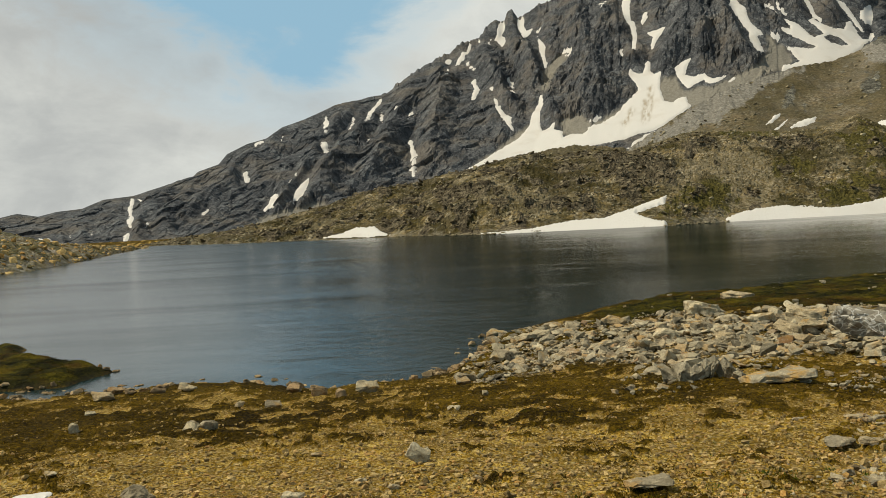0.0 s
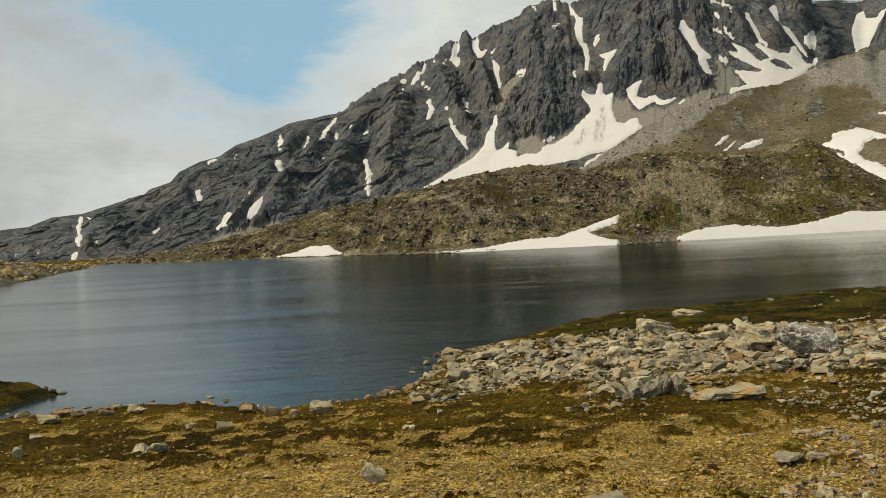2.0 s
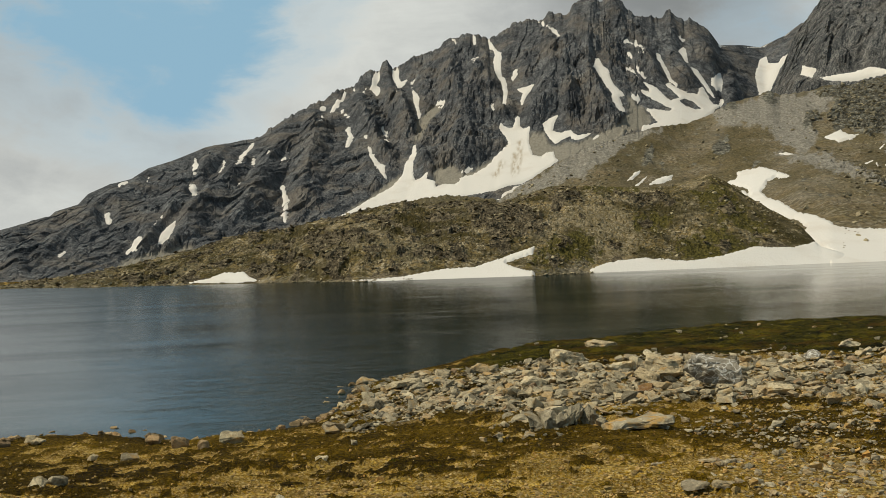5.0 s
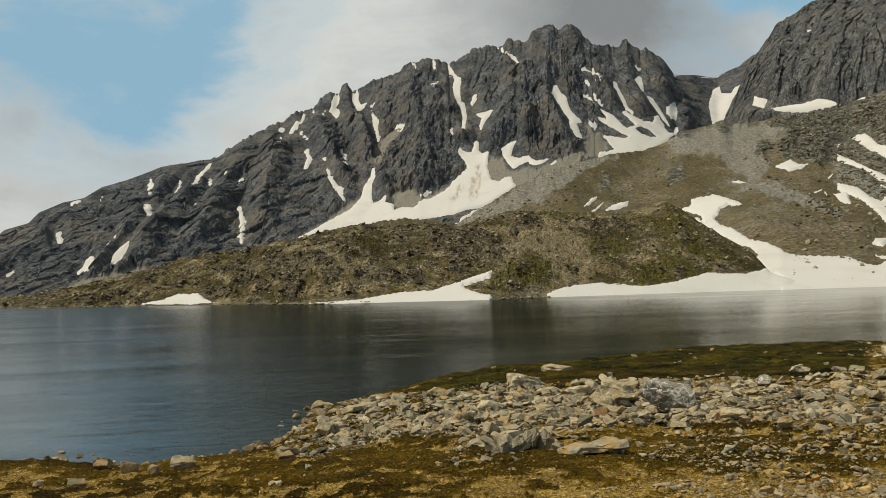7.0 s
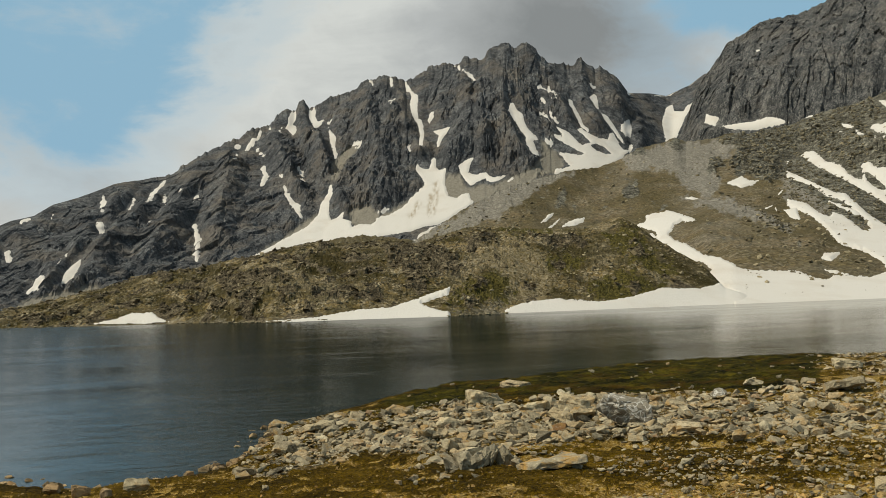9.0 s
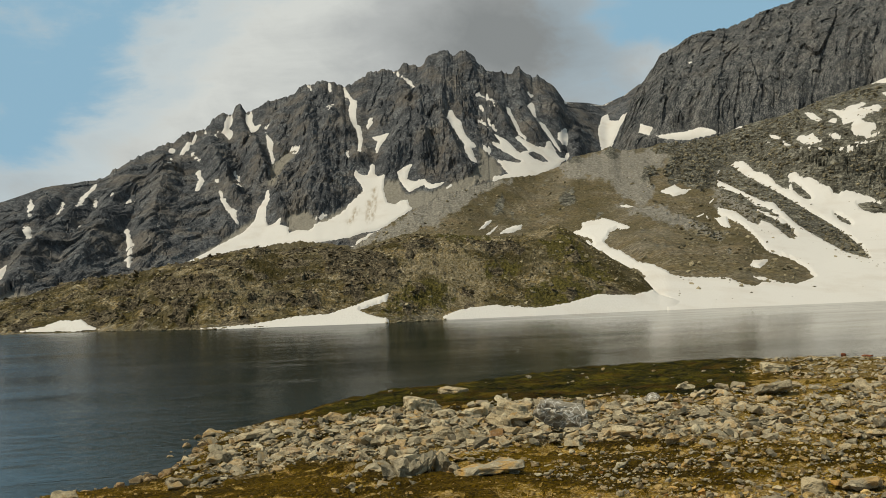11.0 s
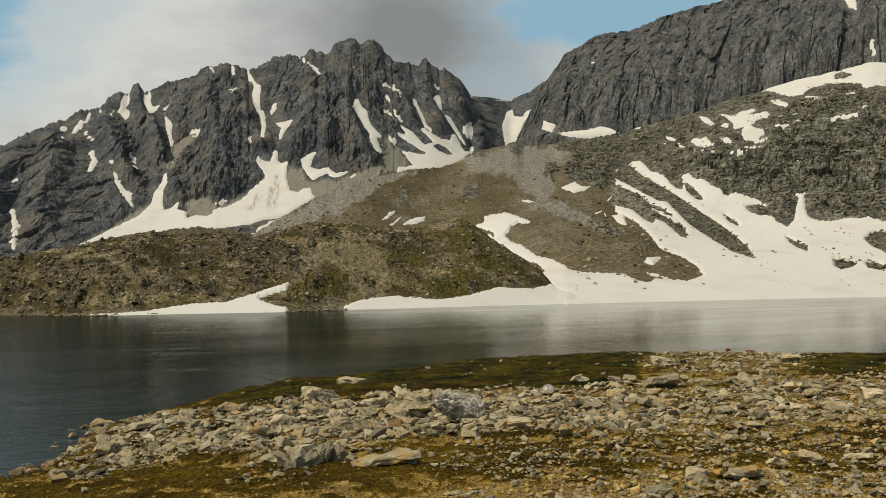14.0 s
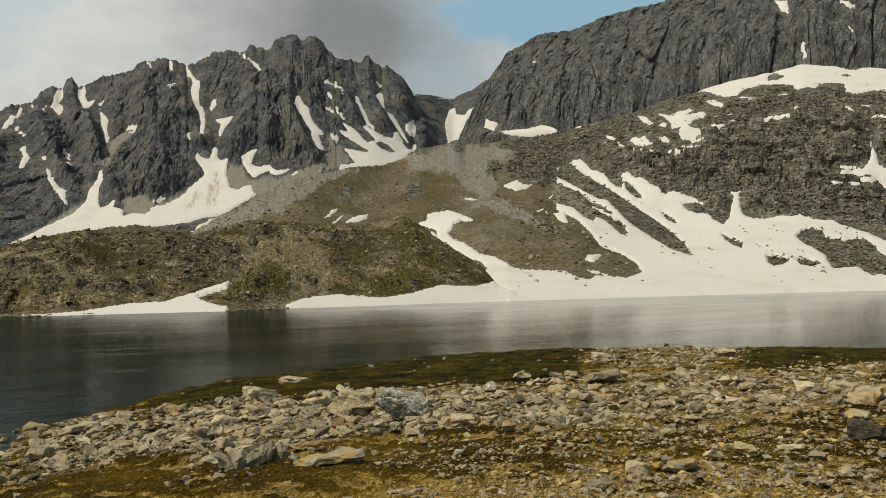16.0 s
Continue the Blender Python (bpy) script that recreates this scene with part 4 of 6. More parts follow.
snow('A', [(9.88, 5.76), (10.47, 5.9)], 0.102)
snow('A', [(-3.64, 7.81), (-4.27, 7.1), (-4.68, 6.58)], 0.100)
snow('A', [(-7.22, 6.89), (-7.32, 6.05)], 0.112)
snow('A', [(-5.46, 6.62), (-5.74, 6.11)], 0.075)
snow('A', [(-7.46, 5.33), (-7.33, 4.71)], 0.162)
snow('A', [(-3.63, 6.96), (-3.64, 6.58)], 0.075)
snow('A', [(-1.85, 5.05), (-1.68, 4.23), (-1.78, 3.51), (-1.77, 2.86)], 0.112)
snow('A', [(-1.87, 6.72), (-1.63, 6.92)], 0.100)
snow('A', [(-10.66, 2.04), (-11.43, 1.11)], 0.150)
snow('A', [(-12.48, 3.46), (-12.49, 2.97)], 0.187)
snow('A', [(-9.91, 2.75), (-9.66, 3.04)], 0.075)
snow('A', [(-11.67, 5.36), (-11.38, 5.45)], 0.125)
snow('A', [(-4.54, 5.33), (-4.31, 5.28)], 0.087)
snow('A', [(-9.34, 3.38), (-9.38, 3.15)], 0.075)
snow('A', [(-2.55, 7.46), (-2.64, 7.3)], 0.062)
snow('A', [(-9.63, 1.65), (-9.41, 2.24), (-9.03, 2.69), (-8.54, 3.05), (-8.6, 2.73), (-8.93, 2.11), (-9.29, 1.71)])
snow('A', [(21.03, 10.01), (21.38, 9.69)], 0.150)
snow('A', [(21.41, 11.54), (21.72, 11.11)], 0.062)
snow('A', [(30.17, 12.8), (30.5, 12.93)], 0.062)
snow('A', [(11.93, 3.73), (13.2, 4.49), (15.18, 5.22)], 0.087)
snow('A', [(18.44, 7.48), (18.69, 7.61)], 0.100)
snow('C', [(20.46, 4.69), (20.95, 5.21), (21.33, 5.29), (21.23, 5.1), (20.75, 4.74)])
snow('C', [(20.92, 4.35), (21.6, 4.86), (21.73, 4.89), (21.4, 4.52), (21.11, 4.33)])
snow('C', [(21.73, 4.34), (22.06, 4.59), (22.62, 4.81), (23.28, 4.88), (23.21, 4.6), (22.61, 4.4)])
snow('C', [(32.16, 6.56), (32.67, 6.78), (33.08, 6.91), (33.45, 6.63), (34.05, 6.58), (33.66, 6.31), (33.09, 6.18)])
snow('D', [(34.44, -2.53), (34.53, 1.13), (31.93, 1.04), (31.45, 0.34), (30.22, 0.06), (27.91, 0.17), (26.21, -0.29), (24.36, -0.56), (22.83, -0.47), (21.31, -0.25), (23.96, -0.56), (23.24, -0.54), (21.26, -0.29), (19.61, -0.42), (18.69, -0.61), (17.79, -0.99), (18.55, -1.38), (18.63, -2.08)])
snow('C', [(36.9, 10.12), (37.27, 10.22)], 0.139)
snow('C', [(37.97, 5), (39.73, 4.03)], 0.093)
snow('C', [(43.39, -0.57), (43.68, -0.52)], 0.077)
snow('C', [(42.81, 8.37), (44.54, 8.5)], 0.093)
snow('C', [(55.26, 9.36), (54.77, 9.49)], 0.093)
snow('B', [(32.06, 10.1), (33.85, 10.19), (34.77, 10.39), (36.23, 10), (35.06, 9.78), (33.83, 9.65), (32.61, 9.84)])
snow('B', [(31.18, 10.88), (31.91, 10.62), (31.62, 10.14), (31.01, 10.4)])
snow('B', [(49.45, 16.8), (50.17, 16.7), (50.2, 16), (49.83, 16.15)])
snow('B', [(53.27, 16.19), (53.81, 15.77)], 0.139)
snow('B', [(53.59, 14.68), (53.71, 14.51)], 0.077)
snow('B', [(34.42, 14.39), (34.64, 14.41)], 0.077)
snow('B', [(50.96, 14.08), (51.06, 13.38)], 0.123)
snow('D', [(2.4, -1.11), (5.63, -0.98), (8.55, -0.57), (10.39, -0.52), (12.07, -0.02), (13.37, 0.41), (14.38, 0.71), (14.25, 0.2), (12.43, -0.33), (13.34, -0.73), (14.33, -0.95), (14.29, -1.94), (10.71, -1.96), (7.05, -1.98)])
snow('D', [(-7.95, -0.84), (-6.58, -0.62), (-5.7, -0.29), (-4.46, -0.29), (-4.11, -0.63), (-3.5, -0.91), (-4.62, -0.95), (-6.6, -0.92)])
snow('A', [(-19.42, 2.13), (-19.58, 1.67), (-19.64, 1.11), (-19.69, 0.5)], 0.125)
snow('A', [(-19.88, 0.04), (-20.11, -0.51)], 0.150)
snow('A', [(-12.57, 3.52), (-12.56, 2.94)], 0.150)
snow('A', [(-24.72, -0.06), (-24.06, -0.23)], 0.150)
snow('A', [(-19.1, 2.16), (-18.95, 2.06)], 0.062)
snow('A', [(-15.28, 1.08), (-14.99, 1.26)], 0.087)
snow('A', [(-11.78, 5.32), (-11.44, 5.46)], 0.100)
snow('A', [(-23.12, 0.06), (-22.99, 0.16)], 0.050)
snow('A', [(-21.92, 0.15), (-21.8, 0.33)], 0.062)
snow('A', [(-18.76, 0.54), (-18.62, 0.63)], 0.062)
snow('A', [(-10.13, 5.56), (-10.07, 5.75)], 0.062)
snow('A', [(-15.8, 9.24), (-15.66, 9.7)], 0.075)

# ---- land ----
EYE = 4.0
_rng = np.random.default_rng(7)
_perm = _rng.permutation(256)
_perm = np.concatenate([_perm, _perm])
_ang = _rng.random(256) * 2 * np.pi
_gx, _gy = np.cos(_ang), np.sin(_ang)


def perlin(x, y, seed=0):
    x, y = np.asarray(x, float) + seed * 17.31, np.asarray(y, float) + seed * 9.77
    xi, yi = np.floor(x).astype(int), np.floor(y).astype(int)
    fx, fy = x - xi, y - yi
    u, v = fx * fx * fx * (fx * (fx * 6 - 15) + 10), fy * fy * fy * (fy * (fy * 6 - 15) + 10)

    def g(i, j):
        k = _perm[(_perm[(xi + i) & 255] + yi + j) & 255]
        return _gx[k] * (fx - i) + _gy[k] * (fy - j)

    a = g(0, 0) + u * (g(1, 0) - g(0, 0))
    b = g(0, 1) + u * (g(1, 1) - g(0, 1))
    return 1.5 * (a + v * (b - a))


def fbm(x, y, octaves=5, gain=0.5, ridged=False, seed=0):
    s, amp, f, n = 0, 1.0, 1.0, 0
    for k in range(octaves):
        p = perlin(x * f, y * f, seed + k)
        s = s + amp * ((1 - 2 * np.abs(p)) if ridged else p)
        n += amp
        amp, f = amp * gain, f * 2.03
    return s / n


def facets(x, y, seed=0, steep=0.8):
    """Broken rock: cells of unit width, each a tilted flat face at its own depth, about -1 to 1."""
    x, y = x + 0.35 * perlin(x * 0.7, y * 0.7, seed + 3), y + 0.35 * perlin(x * 0.7, y * 0.7, seed + 4)
    xi, yi = np.floor(x).astype(int), np.floor(y).astype(int)
    best, out = np.full(x.shape, 1e9), np.zeros(x.shape)
    for i in (-1, 0, 1):
        for j in (-1, 0, 1):
            k = _perm[(_perm[(xi + i + seed * 7) & 255] + yi + j) & 255]
            dx, dy = x - (xi + i + 0.5 + 0.45 * _gx[k]), y - (yi + j + 0.5 + 0.45 * _gy[k])
            d = dx * dx + dy * dy
            k2 = _perm[k + 91 & 255]
            v = (k2 / 127.5 - 1) * 0.6 + steep * (dx * _gx[k2] + dy * _gy[k2])
            out = np.where(d < best, v, out)
            best = np.minimum(best, d)
    return out


def smooth(a, b, x):
    t = np.clip((x - a) / (b - a), 0, 1)
    return t * t * (3 - 2 * t)


def line(pts, x):
    p = np.array(pts)
    return np.interp(x, p[:, 0], p[:, 1])


def grid_mesh(name, pos, mat, wrap=False, flat=False):
    """A sheet from an array of rows and columns of points."""
    n, m = pos.shape[:2]
    idx = np.arange(n * m).reshape(n, m)
    if wrap:
        idx = np.concatenate([idx, idx[:, :1]], 1)
    q = np.stack([idx[:-1, :-1], idx[:-1, 1:], idx[1:, 1:], idx[1:, :-1]], -1).reshape(-1, 4)
    return raw_mesh(name, pos.reshape(-1, 3), q, mat, flat)


def raw_mesh(name, verts, quads, mat, flat=False):
    me = bpy.data.meshes.new(name)
    k = quads.shape[1]
    me.vertices.add(len(verts))
    me.vertices.foreach_set("co", np.ascontiguousarray(verts, np.float32).ravel())
    me.loops.add(len(quads) * k)
    me.loops.foreach_set("vertex_index", np.ascontiguousarray(quads, np.int32).ravel())
    me.polygons.add(len(quads))
    me.polygons.foreach_set("loop_start", np.arange(0, len(quads) * k, k, dtype=np.int32))
    me.polygons.foreach_set("use_smooth", ~np.broadcast_to(np.asarray(flat, bool), len(quads)))
    me.update(calc_edges=True)
    me.validate()
    me.materials.append(mat)
    return me


def at(az, r, z):
    a = np.radians(az)
    return np.stack([r * np.sin(a), r * np.cos(a), z * np.ones_like(a * r)], -1)


def blur(g, n):
    for ax in (0, 1):
        w = [(n, n) if k == ax else (0, 0) for k in range(2)]
        h = np.pad(g, w, mode="edge")
        g = sum(np.take(h, range(i, i + g.shape[ax]), ax) for i in range(2 * n + 1)) / (2 * n + 1)
    return g


def edge_distance(x, y, poly):
    """Distance to a closed outline, negative inside."""
    d, inside = np.full(x.shape, 1e9), np.zeros(x.shape, bool)
    for (ax, ay), (bx, by) in zip(poly, poly[1:] + poly[:1]):
        ex, ey = bx - ax, by - ay
        t = np.clip(((x - ax) * ex + (y - ay) * ey) / max(ex * ex + ey * ey, 1e-9), 0, 1)
        d = np.minimum(d, (x - ax - t * ex) ** 2 + (y - ay - t * ey) ** 2)
        if ay != by:
            inside ^= ((ay > y) != (by > y)) & (x < ex * (y - ay) / ey + ax)
    d = np.sqrt(d)
    return np.where(inside, -d, d)


def streak_distance(x, y, pts, half):
    d = np.full(x.shape, 1e9)
    for (ax, ay), (bx, by) in zip(pts, pts[1:]):
        ex, ey = bx - ax, by - ay
        t = np.clip(((x - ax) * ex + (y - ay) * ey) / max(ex * ex + ey * ey, 1e-9), 0, 1)
        d = np.minimum(d, np.hypot(x - ax - t * ex, y - ay - t * ey))
    p = np.array(pts)
    ends = np.minimum(np.hypot(x - p[0, 0], y - p[0, 1]), np.hypot(x - p[-1, 0], y - p[-1, 1]))
    return d - half * (0.5 + 0.9 * np.clip(0.5 + perlin(x * 2.3, y * 2.3, 5), 0, 1)) * (0.55 + 0.6 * smooth(0, 0.5, ends))


def snow_cover(key, A, el, margin=0.25):
    """Where patches of snow lie on a slope."""
    inside = np.zeros(A.shape, bool)
    for k, pts, half in SNOW:
        if k == key:
            p = np.array(pts)
            c = np.where((A[0] > p[:, 0].min() - 0.3) & (A[0] < p[:, 0].max() + 0.3))[0]
            if len(c):
                sl = (slice(None), slice(c[0], c[-1] + 1))
                inside[sl] |= (streak_distance(A[sl], el[sl], pts, half) < margin * 0.3) if half else (edge_distance(A[sl], el[sl], pts) < margin)
    return inside


LAND = {}


def hillside(key, name, label, category, mat, az, s, r_foot, z_foot, r_top, el_top, rise, relief, zones=lambda A, S, e, r: {}):
    """A mountainside over bearings az: from its foot (s = 0) to its crest (s = 1) and down behind (s > 1)."""
    A, S = np.meshgrid(az, s)
    rf, zf, rt = r_foot(A), z_foot(A), r_top(A)
    crest = el_top(az)
    broad = np.convolve(np.pad(crest, 24, mode="edge"), np.ones(49) / 49, "valid")
    sharp = smooth(0.86 if key == "A" else 0.6, 1.0, S)
    zt = EYE + rt * np.tan(np.radians(crest[None] * sharp + np.minimum(broad, crest + 0.3)[None] * (1 - sharp)))
    up = rise(A, np.minimum(S, 1))
    r = rf + (rt - rf) * S
    z = np.where(S <= 1, zf + (zt - zf) * up, zt - (zt - zf) * (S - 1) * 1.1)
    e0 = np.degrees(np.arctan2(z - EYE, r))
    dr, dz = relief(A, S, r, e0, z)
    calm = 1 - 0.93 * blur(snow_cover(key, A, e0, 0.35).astype(float), 5) * smooth(1.0, 0.97, S)
    dr, dz = dr * calm, dz * calm
    pos = at(A, r + dr, z + dz)
    el = np.degrees(np.arctan2(pos[..., 2] - EYE, np.hypot(pos[..., 0], pos[..., 1])))
    marks = zones(A, S, el if key == "A" else e0, r)
    ob = new(name, grid_mesh(name, pos, mat, False, (np.maximum(marks["crag"], marks["scree"])[:-1, :-1] > 0.4).ravel() if key == "C" else key in "ABD"))
    for n, v in marks.items():
        ob.data.attributes.new(n, "FLOAT", "POINT").data.foreach_set("value", np.ascontiguousarray(v, np.float32).ravel())
    tagged(ob, label, category, kind="structure")
    LAND[key] = dict(az=A, el=el, pos=pos, s=S, ob=ob, marks=marks)
    return ob


def back(front, n=14, far=1.5):
    return np.concatenate([front, np.linspace(1, far, n)[1:]])


def zone(A, e, outlines, soft=0.25):
    m = np.zeros(A.shape)
    w = soft * 1.6 * fbm(A * 1.7, e * 1.7, 4, 0.6, False, 161)
    for q in outlines:
        m = np.maximum(m, smooth(soft, -soft, edge_distance(A, e, q) + w))
    return m


# The dark serrated peak and its long shoulder.
def peak_relief(A, S, r, e, z):
    u, v = A * 20.0, S * line([(-30, 150), (-12, 260), (0, 450), (8, 620), (34, 620)], A)
    lean = line([(-30, -0.7), (4, -0.7), (11, -0.25), (17, 0.0), (22, 0.4), (34, 0.4)], A)
    skew = u + v * lean
    env = 0.06 + 0.94 * (0.35 * smooth(0.0, 0.05, 1 - S) + 0.65 * smooth(0.0, 0.22, 1 - S)) * smooth(0.02, 0.25, S)
    env = np.where(S > 1, 0.1, env)
    spur = np.zeros(A.shape)
    wob = 0.35 * fbm(A * 0.9, e * 0.9, 3, 0.5, False, 13)
    for q in SPURS:
        spur = np.maximum(spur, 1 - np.clip((streak_distance(A, e, q, 0.0) + wob) / 1.3, 0, 1))
    gully = np.zeros(A.shape)
    for k, q, half in SNOW:
        if k == "A" and half:
            gully = np.maximum(gully, np.exp(-(streak_distance(A, e, q, half) / 0.3) ** 2))
    skew = skew + 16 * fbm(u / 70, v / 110, 3, 0.5, False, 9)
    big = fbm(skew / 130, v / 420, 3, 0.5, True, 3)
    mid = fbm(skew / 55, v / 85, 4, 0.5, False, 11)
    fine = fbm(skew / 16, v / 28, 4, 0.6, False, 21)
    grit = fbm(u / 6, v / 10, 3, 0.65, False, 25)
    n = 14 * spur + 5 * big + 7 * mid + 2.8 * fine + 0.8 * grit - 5 * gully
    n = n + 3.0 * facets(skew / 34, v / 36, 1) + 1.5 * facets(skew / 13, v / 17, 2) + 0.3 * facets(u / 5, v / 8, 5)
    n = n * line([(-30, 0.45), (-15, 0.6), (-4, 0.85), (5, 1), (34, 1)], A) * (1 - 0.85 * zone(A, e, PEAK_SCREE, 0.3))
    jag = (3.2 * fbm(A * 4.5, A * 0 + 0.8, 3, 0.7, True, 6) - 1.0) * smooth(0.94, 1.0, S) * smooth(-8, 0, A) * smooth(26.5, 24.5, A)
    return -0.75 * n * env, 0.7 * n * env + jag


def peak_zones(A, S, e, r):
    return {"scree": zone(A, e, PEAK_SCREE, 0.13)}


hillside("A", "peak_massif", "dark grey serrated rocky mountain streaked with old snow", "mountain", MAT_PEAK,
         np.arange(-30, 34, 0.08), back(np.linspace(0, 1, 215) ** 0.9, 8),
         lambda A: line([(-30, 430), (-15, 450), (0, 600), (12, 620), (34, 700)], A), lambda A: 0 * A - 2.0,
         lambda A: line([(-30, 640), (-18, 720), (-8, 950), (5, 1150), (20, 1120), (26, 1150), (29, 1260), (34, 1260)], A),
         lambda A: line(PEAK_RIDGE, A), lambda A, S: 0.35 * S + 0.65 * S ** 1.6, peak_relief, peak_zones)


# The steep wall beyond the moraine.
def cliff_relief(A, S, r, e, z):
    u, v = A * 14.5, S * 260
    env = (0.15 + 0.85 * smooth(0, 0.1, 1 - S)) * (0.25 + 0.75 * smooth(28.9, 31, A))
    env = np.where(S > 1, 0.15, env)
    u = u + 3 * fbm(u / 30, v / 60, 3, 0.5, False, 38)
    n = 9 * fbm((u - v * 0.12) / 60, v / 400, 3, 0.5, True, 31) + 3.4 * fbm((u - 0.2 * v) / 22, v / 170, 4, 0.55, True, 36)
    n = n + 3.2 * facets((u - 0.1 * v) / 13, v / 90, 3) + 1.6 * facets((u - 0.05 * v) / 5, v / 16, 4) + 0.5 * facets(u / 26, v / 9, 5) + 0.5 * fbm(u / 3, v / 5, 3, 0.6, False, 37)
    jag = (3.2 * fbm(A * 2.6, A * 0 + 0.7, 5, 0.65, True, 45) - 0.8) * smooth(0.9, 1, S)
    return -0.85 * n * env, 0.35 * n * env + jag


hillside("B", "cliff_wall", "steep fluted grey rock wall above snowy ledges", "cliff", MAT_CLIFF,
         np.arange(28.9, 60, 0.075), back(np.linspace(0, 1, 170)),
         lambda A: line([(28, 760), (36, 720), (66, 700)], A), lambda A: EYE + line([(28, 760), (36, 720), (66, 700)], A) * np.tan(np.radians(line(CLIFF_FOOT, A) - 1.6)),
         lambda A: line([(28, 800), (33, 880), (66, 900)], A), lambda A: line(CLIFF_TOP + [(50, 19.5), (66, 21)], A),
         lambda A, S: 0.25 * S + 0.75 * np.sqrt(S) , cliff_relief)


# The scree moraine, which turns into rough ledges and a snow basin towards the cliff.
def ledge_rock(A, e):
    """Bare rock: the crags, and all that lies above a line falling from the col towards the snow basin."""
    over_ = e - (11.3 - (A - 31.3) * 0.97) + 1.6 * fbm(A * 0.8, e * 0.8, 4, 0.6, False, 165)
    return np.maximum(zone(A, e, CRAGS), 0.9 * smooth(-0.5, 0.7, over_) * smooth(30.5, 32, A))


def moraine_relief(A, S, r, e, z):
    u, v = A * 8.5, r
    crag, wall = ledge_rock(A, e), zone(A, e, WALL)
    env = smooth(0.0, 0.06, S) * (0.2 + 0.8 * smooth(0, 0.12, 1 - S))
    n = 3.5 * fbm(u / 60, v / 160, 4, 0.5, False, 51) + 1.7 * fbm((u + 0.28 * v) / 20, v / 300, 3, 0.55, True, 53) + 1.9 * fbm(u / 14, v / 26, 4, 0.55, False, 55) + 0.35 * fbm(u / 4, v / 8, 2, 0.5, True, 57)
    n = n + crag * (0.35 + 0.65 * smooth(29, 32, A)) * (5 * fbm(u / 30, v / 36, 3, 0.5, True, 61) + 2.6 * facets(u / 20, v / 22 + u / 60, 6) + 1.3 * facets(u / 7, v / 9, 7) + 0.8 * fbm(u / 4, v / 5, 3, 0.6, True, 66))
    n = n + np.maximum(crag, zone(A, e, GREY_SCREE, 0.4)) * smooth(29, 34, A) * facets(u / 3.2, v / 6, 13)
    beds = 2.4 * facets(u / 30, z / 7 + u / 60, 8) + 1.2 * facets(u / 14, z / 3 + u / 60, 9) + 2.2 * fbm(u / 22, z / 40, 3, 0.5, True, 74)
    jag = 1.2 * fbm(A * 2.2, A * 0, 4, 0.6, True, 77) * smooth(0.93, 1, S)
    jag = jag + 3.0 * smooth(0.0, 0.03, S) * smooth(0.6, 0.1, S) * smooth(44, 34, A) * smooth(29, 31, A)
    return (-0.4 * n - wall * 1.15 * beds) * env, (0.55 * n + wall * 0.5 * beds) * env + jag


def moraine_zones(A, S, e, r):
    spots = 0.6 * smooth(0.2, 0.4, fbm(A * 0.9, e * 1.1, 4, 0.6, False, 167))
    scree = zone(A, e, GREY_SCREE, 0.4)
    return {"crag": np.maximum(ledge_rock(A, e), spots * (1 - scree)), "scree": scree}


def moraine_rise(A, S):
    w = smooth(36, 44, A)
    plain = 0.55 * S + 0.45 * S ** 2
    steps = np.interp(S, [0, 0.4, 0.5, 0.62, 0.72, 1], [0, 0.2, 0.33, 0.66, 0.72, 1])
    return plain * (1 - w) + steps * w


hillside("C", "moraine_slope", "brown scree moraine and rocky ledges below the cliff", "hillside", MAT_MORAINE,
         np.arange(1, 59, 0.08), back(np.linspace(0, 1, 225), 8),
         lambda A: line([(0, 320), (24, 290), (29, 250)] + [q for q in FAR_SHORE if q[0] > 30.5] + [(66, 360)], A) - 6, lambda A: 0 * A - 1.0,
         lambda A: line([(0, 430), (12, 440), (20, 520), (29, 640), (36, 700), (66, 700)], A), lambda A: line(MORAINE_CREST + [(66, 13)], A),
         moraine_rise, moraine_relief, moraine_zones)


# The hummocky hill along the far shore.
def hill_crag(A, e, r):
    n = fbm(A * 0.55, r / 13, 4, 0.55, False, 83) + line([(-18, 0.12), (8, 0.14), (15, 0.02), (19, -0.12), (33, -0.06)], A)
    return np.maximum(0.8 * smooth(0.1, 0.3, n), zone(A, e, HILL_CRAGS))


def hill_relief(A, S, r, e, z):
    u, v = A * 4.0, r
    env = smooth(0.0, 0.1, S) * (0.35 + 0.65 * smooth(0, 0.25, 1 - S))
    hgt = smooth(-19, -8, A) * smooth(31.5, 28, A)
    crag = hill_crag(A, e, r)
    n = 3.0 * fbm(u / 22, v / 26, 4, 0.5, False, 81) + 0.9 * fbm(u / 7, v / 7, 4, 0.6, True, 85) + 0.45 * fbm(u / 2, v / 2, 3, 0.6, True, 88)
    n = n + crag * (0.4 + 0.6 * fbm(u / 6, v / 6, 4, 0.6, False, 87) + 0.7 * facets(u / 7, v / 7, 11, 1.2) + 0.3 * facets(u / 2.6, v / 3, 14)) + 0.2 * facets(u / 2.0, v / 2.6, 12)
    jag = 0.45 * fbm(A * 1.6, A * 0, 4, 0.6, True, 79) * smooth(0.85, 1, S)
    return -0.4 * crag * env, n * env * (0.15 + 0.85 * hgt) + jag


def hill_zones(A, S, e, r):
    return {"crag": hill_crag(A, e, r), "scree": 0.42 * smooth(0.14, 0.03, S), "heath": 0.85 * zone(A, e, HEATH, 0.8), "gravel": zone(A, e, HILL_GRAVEL, 0.4)}


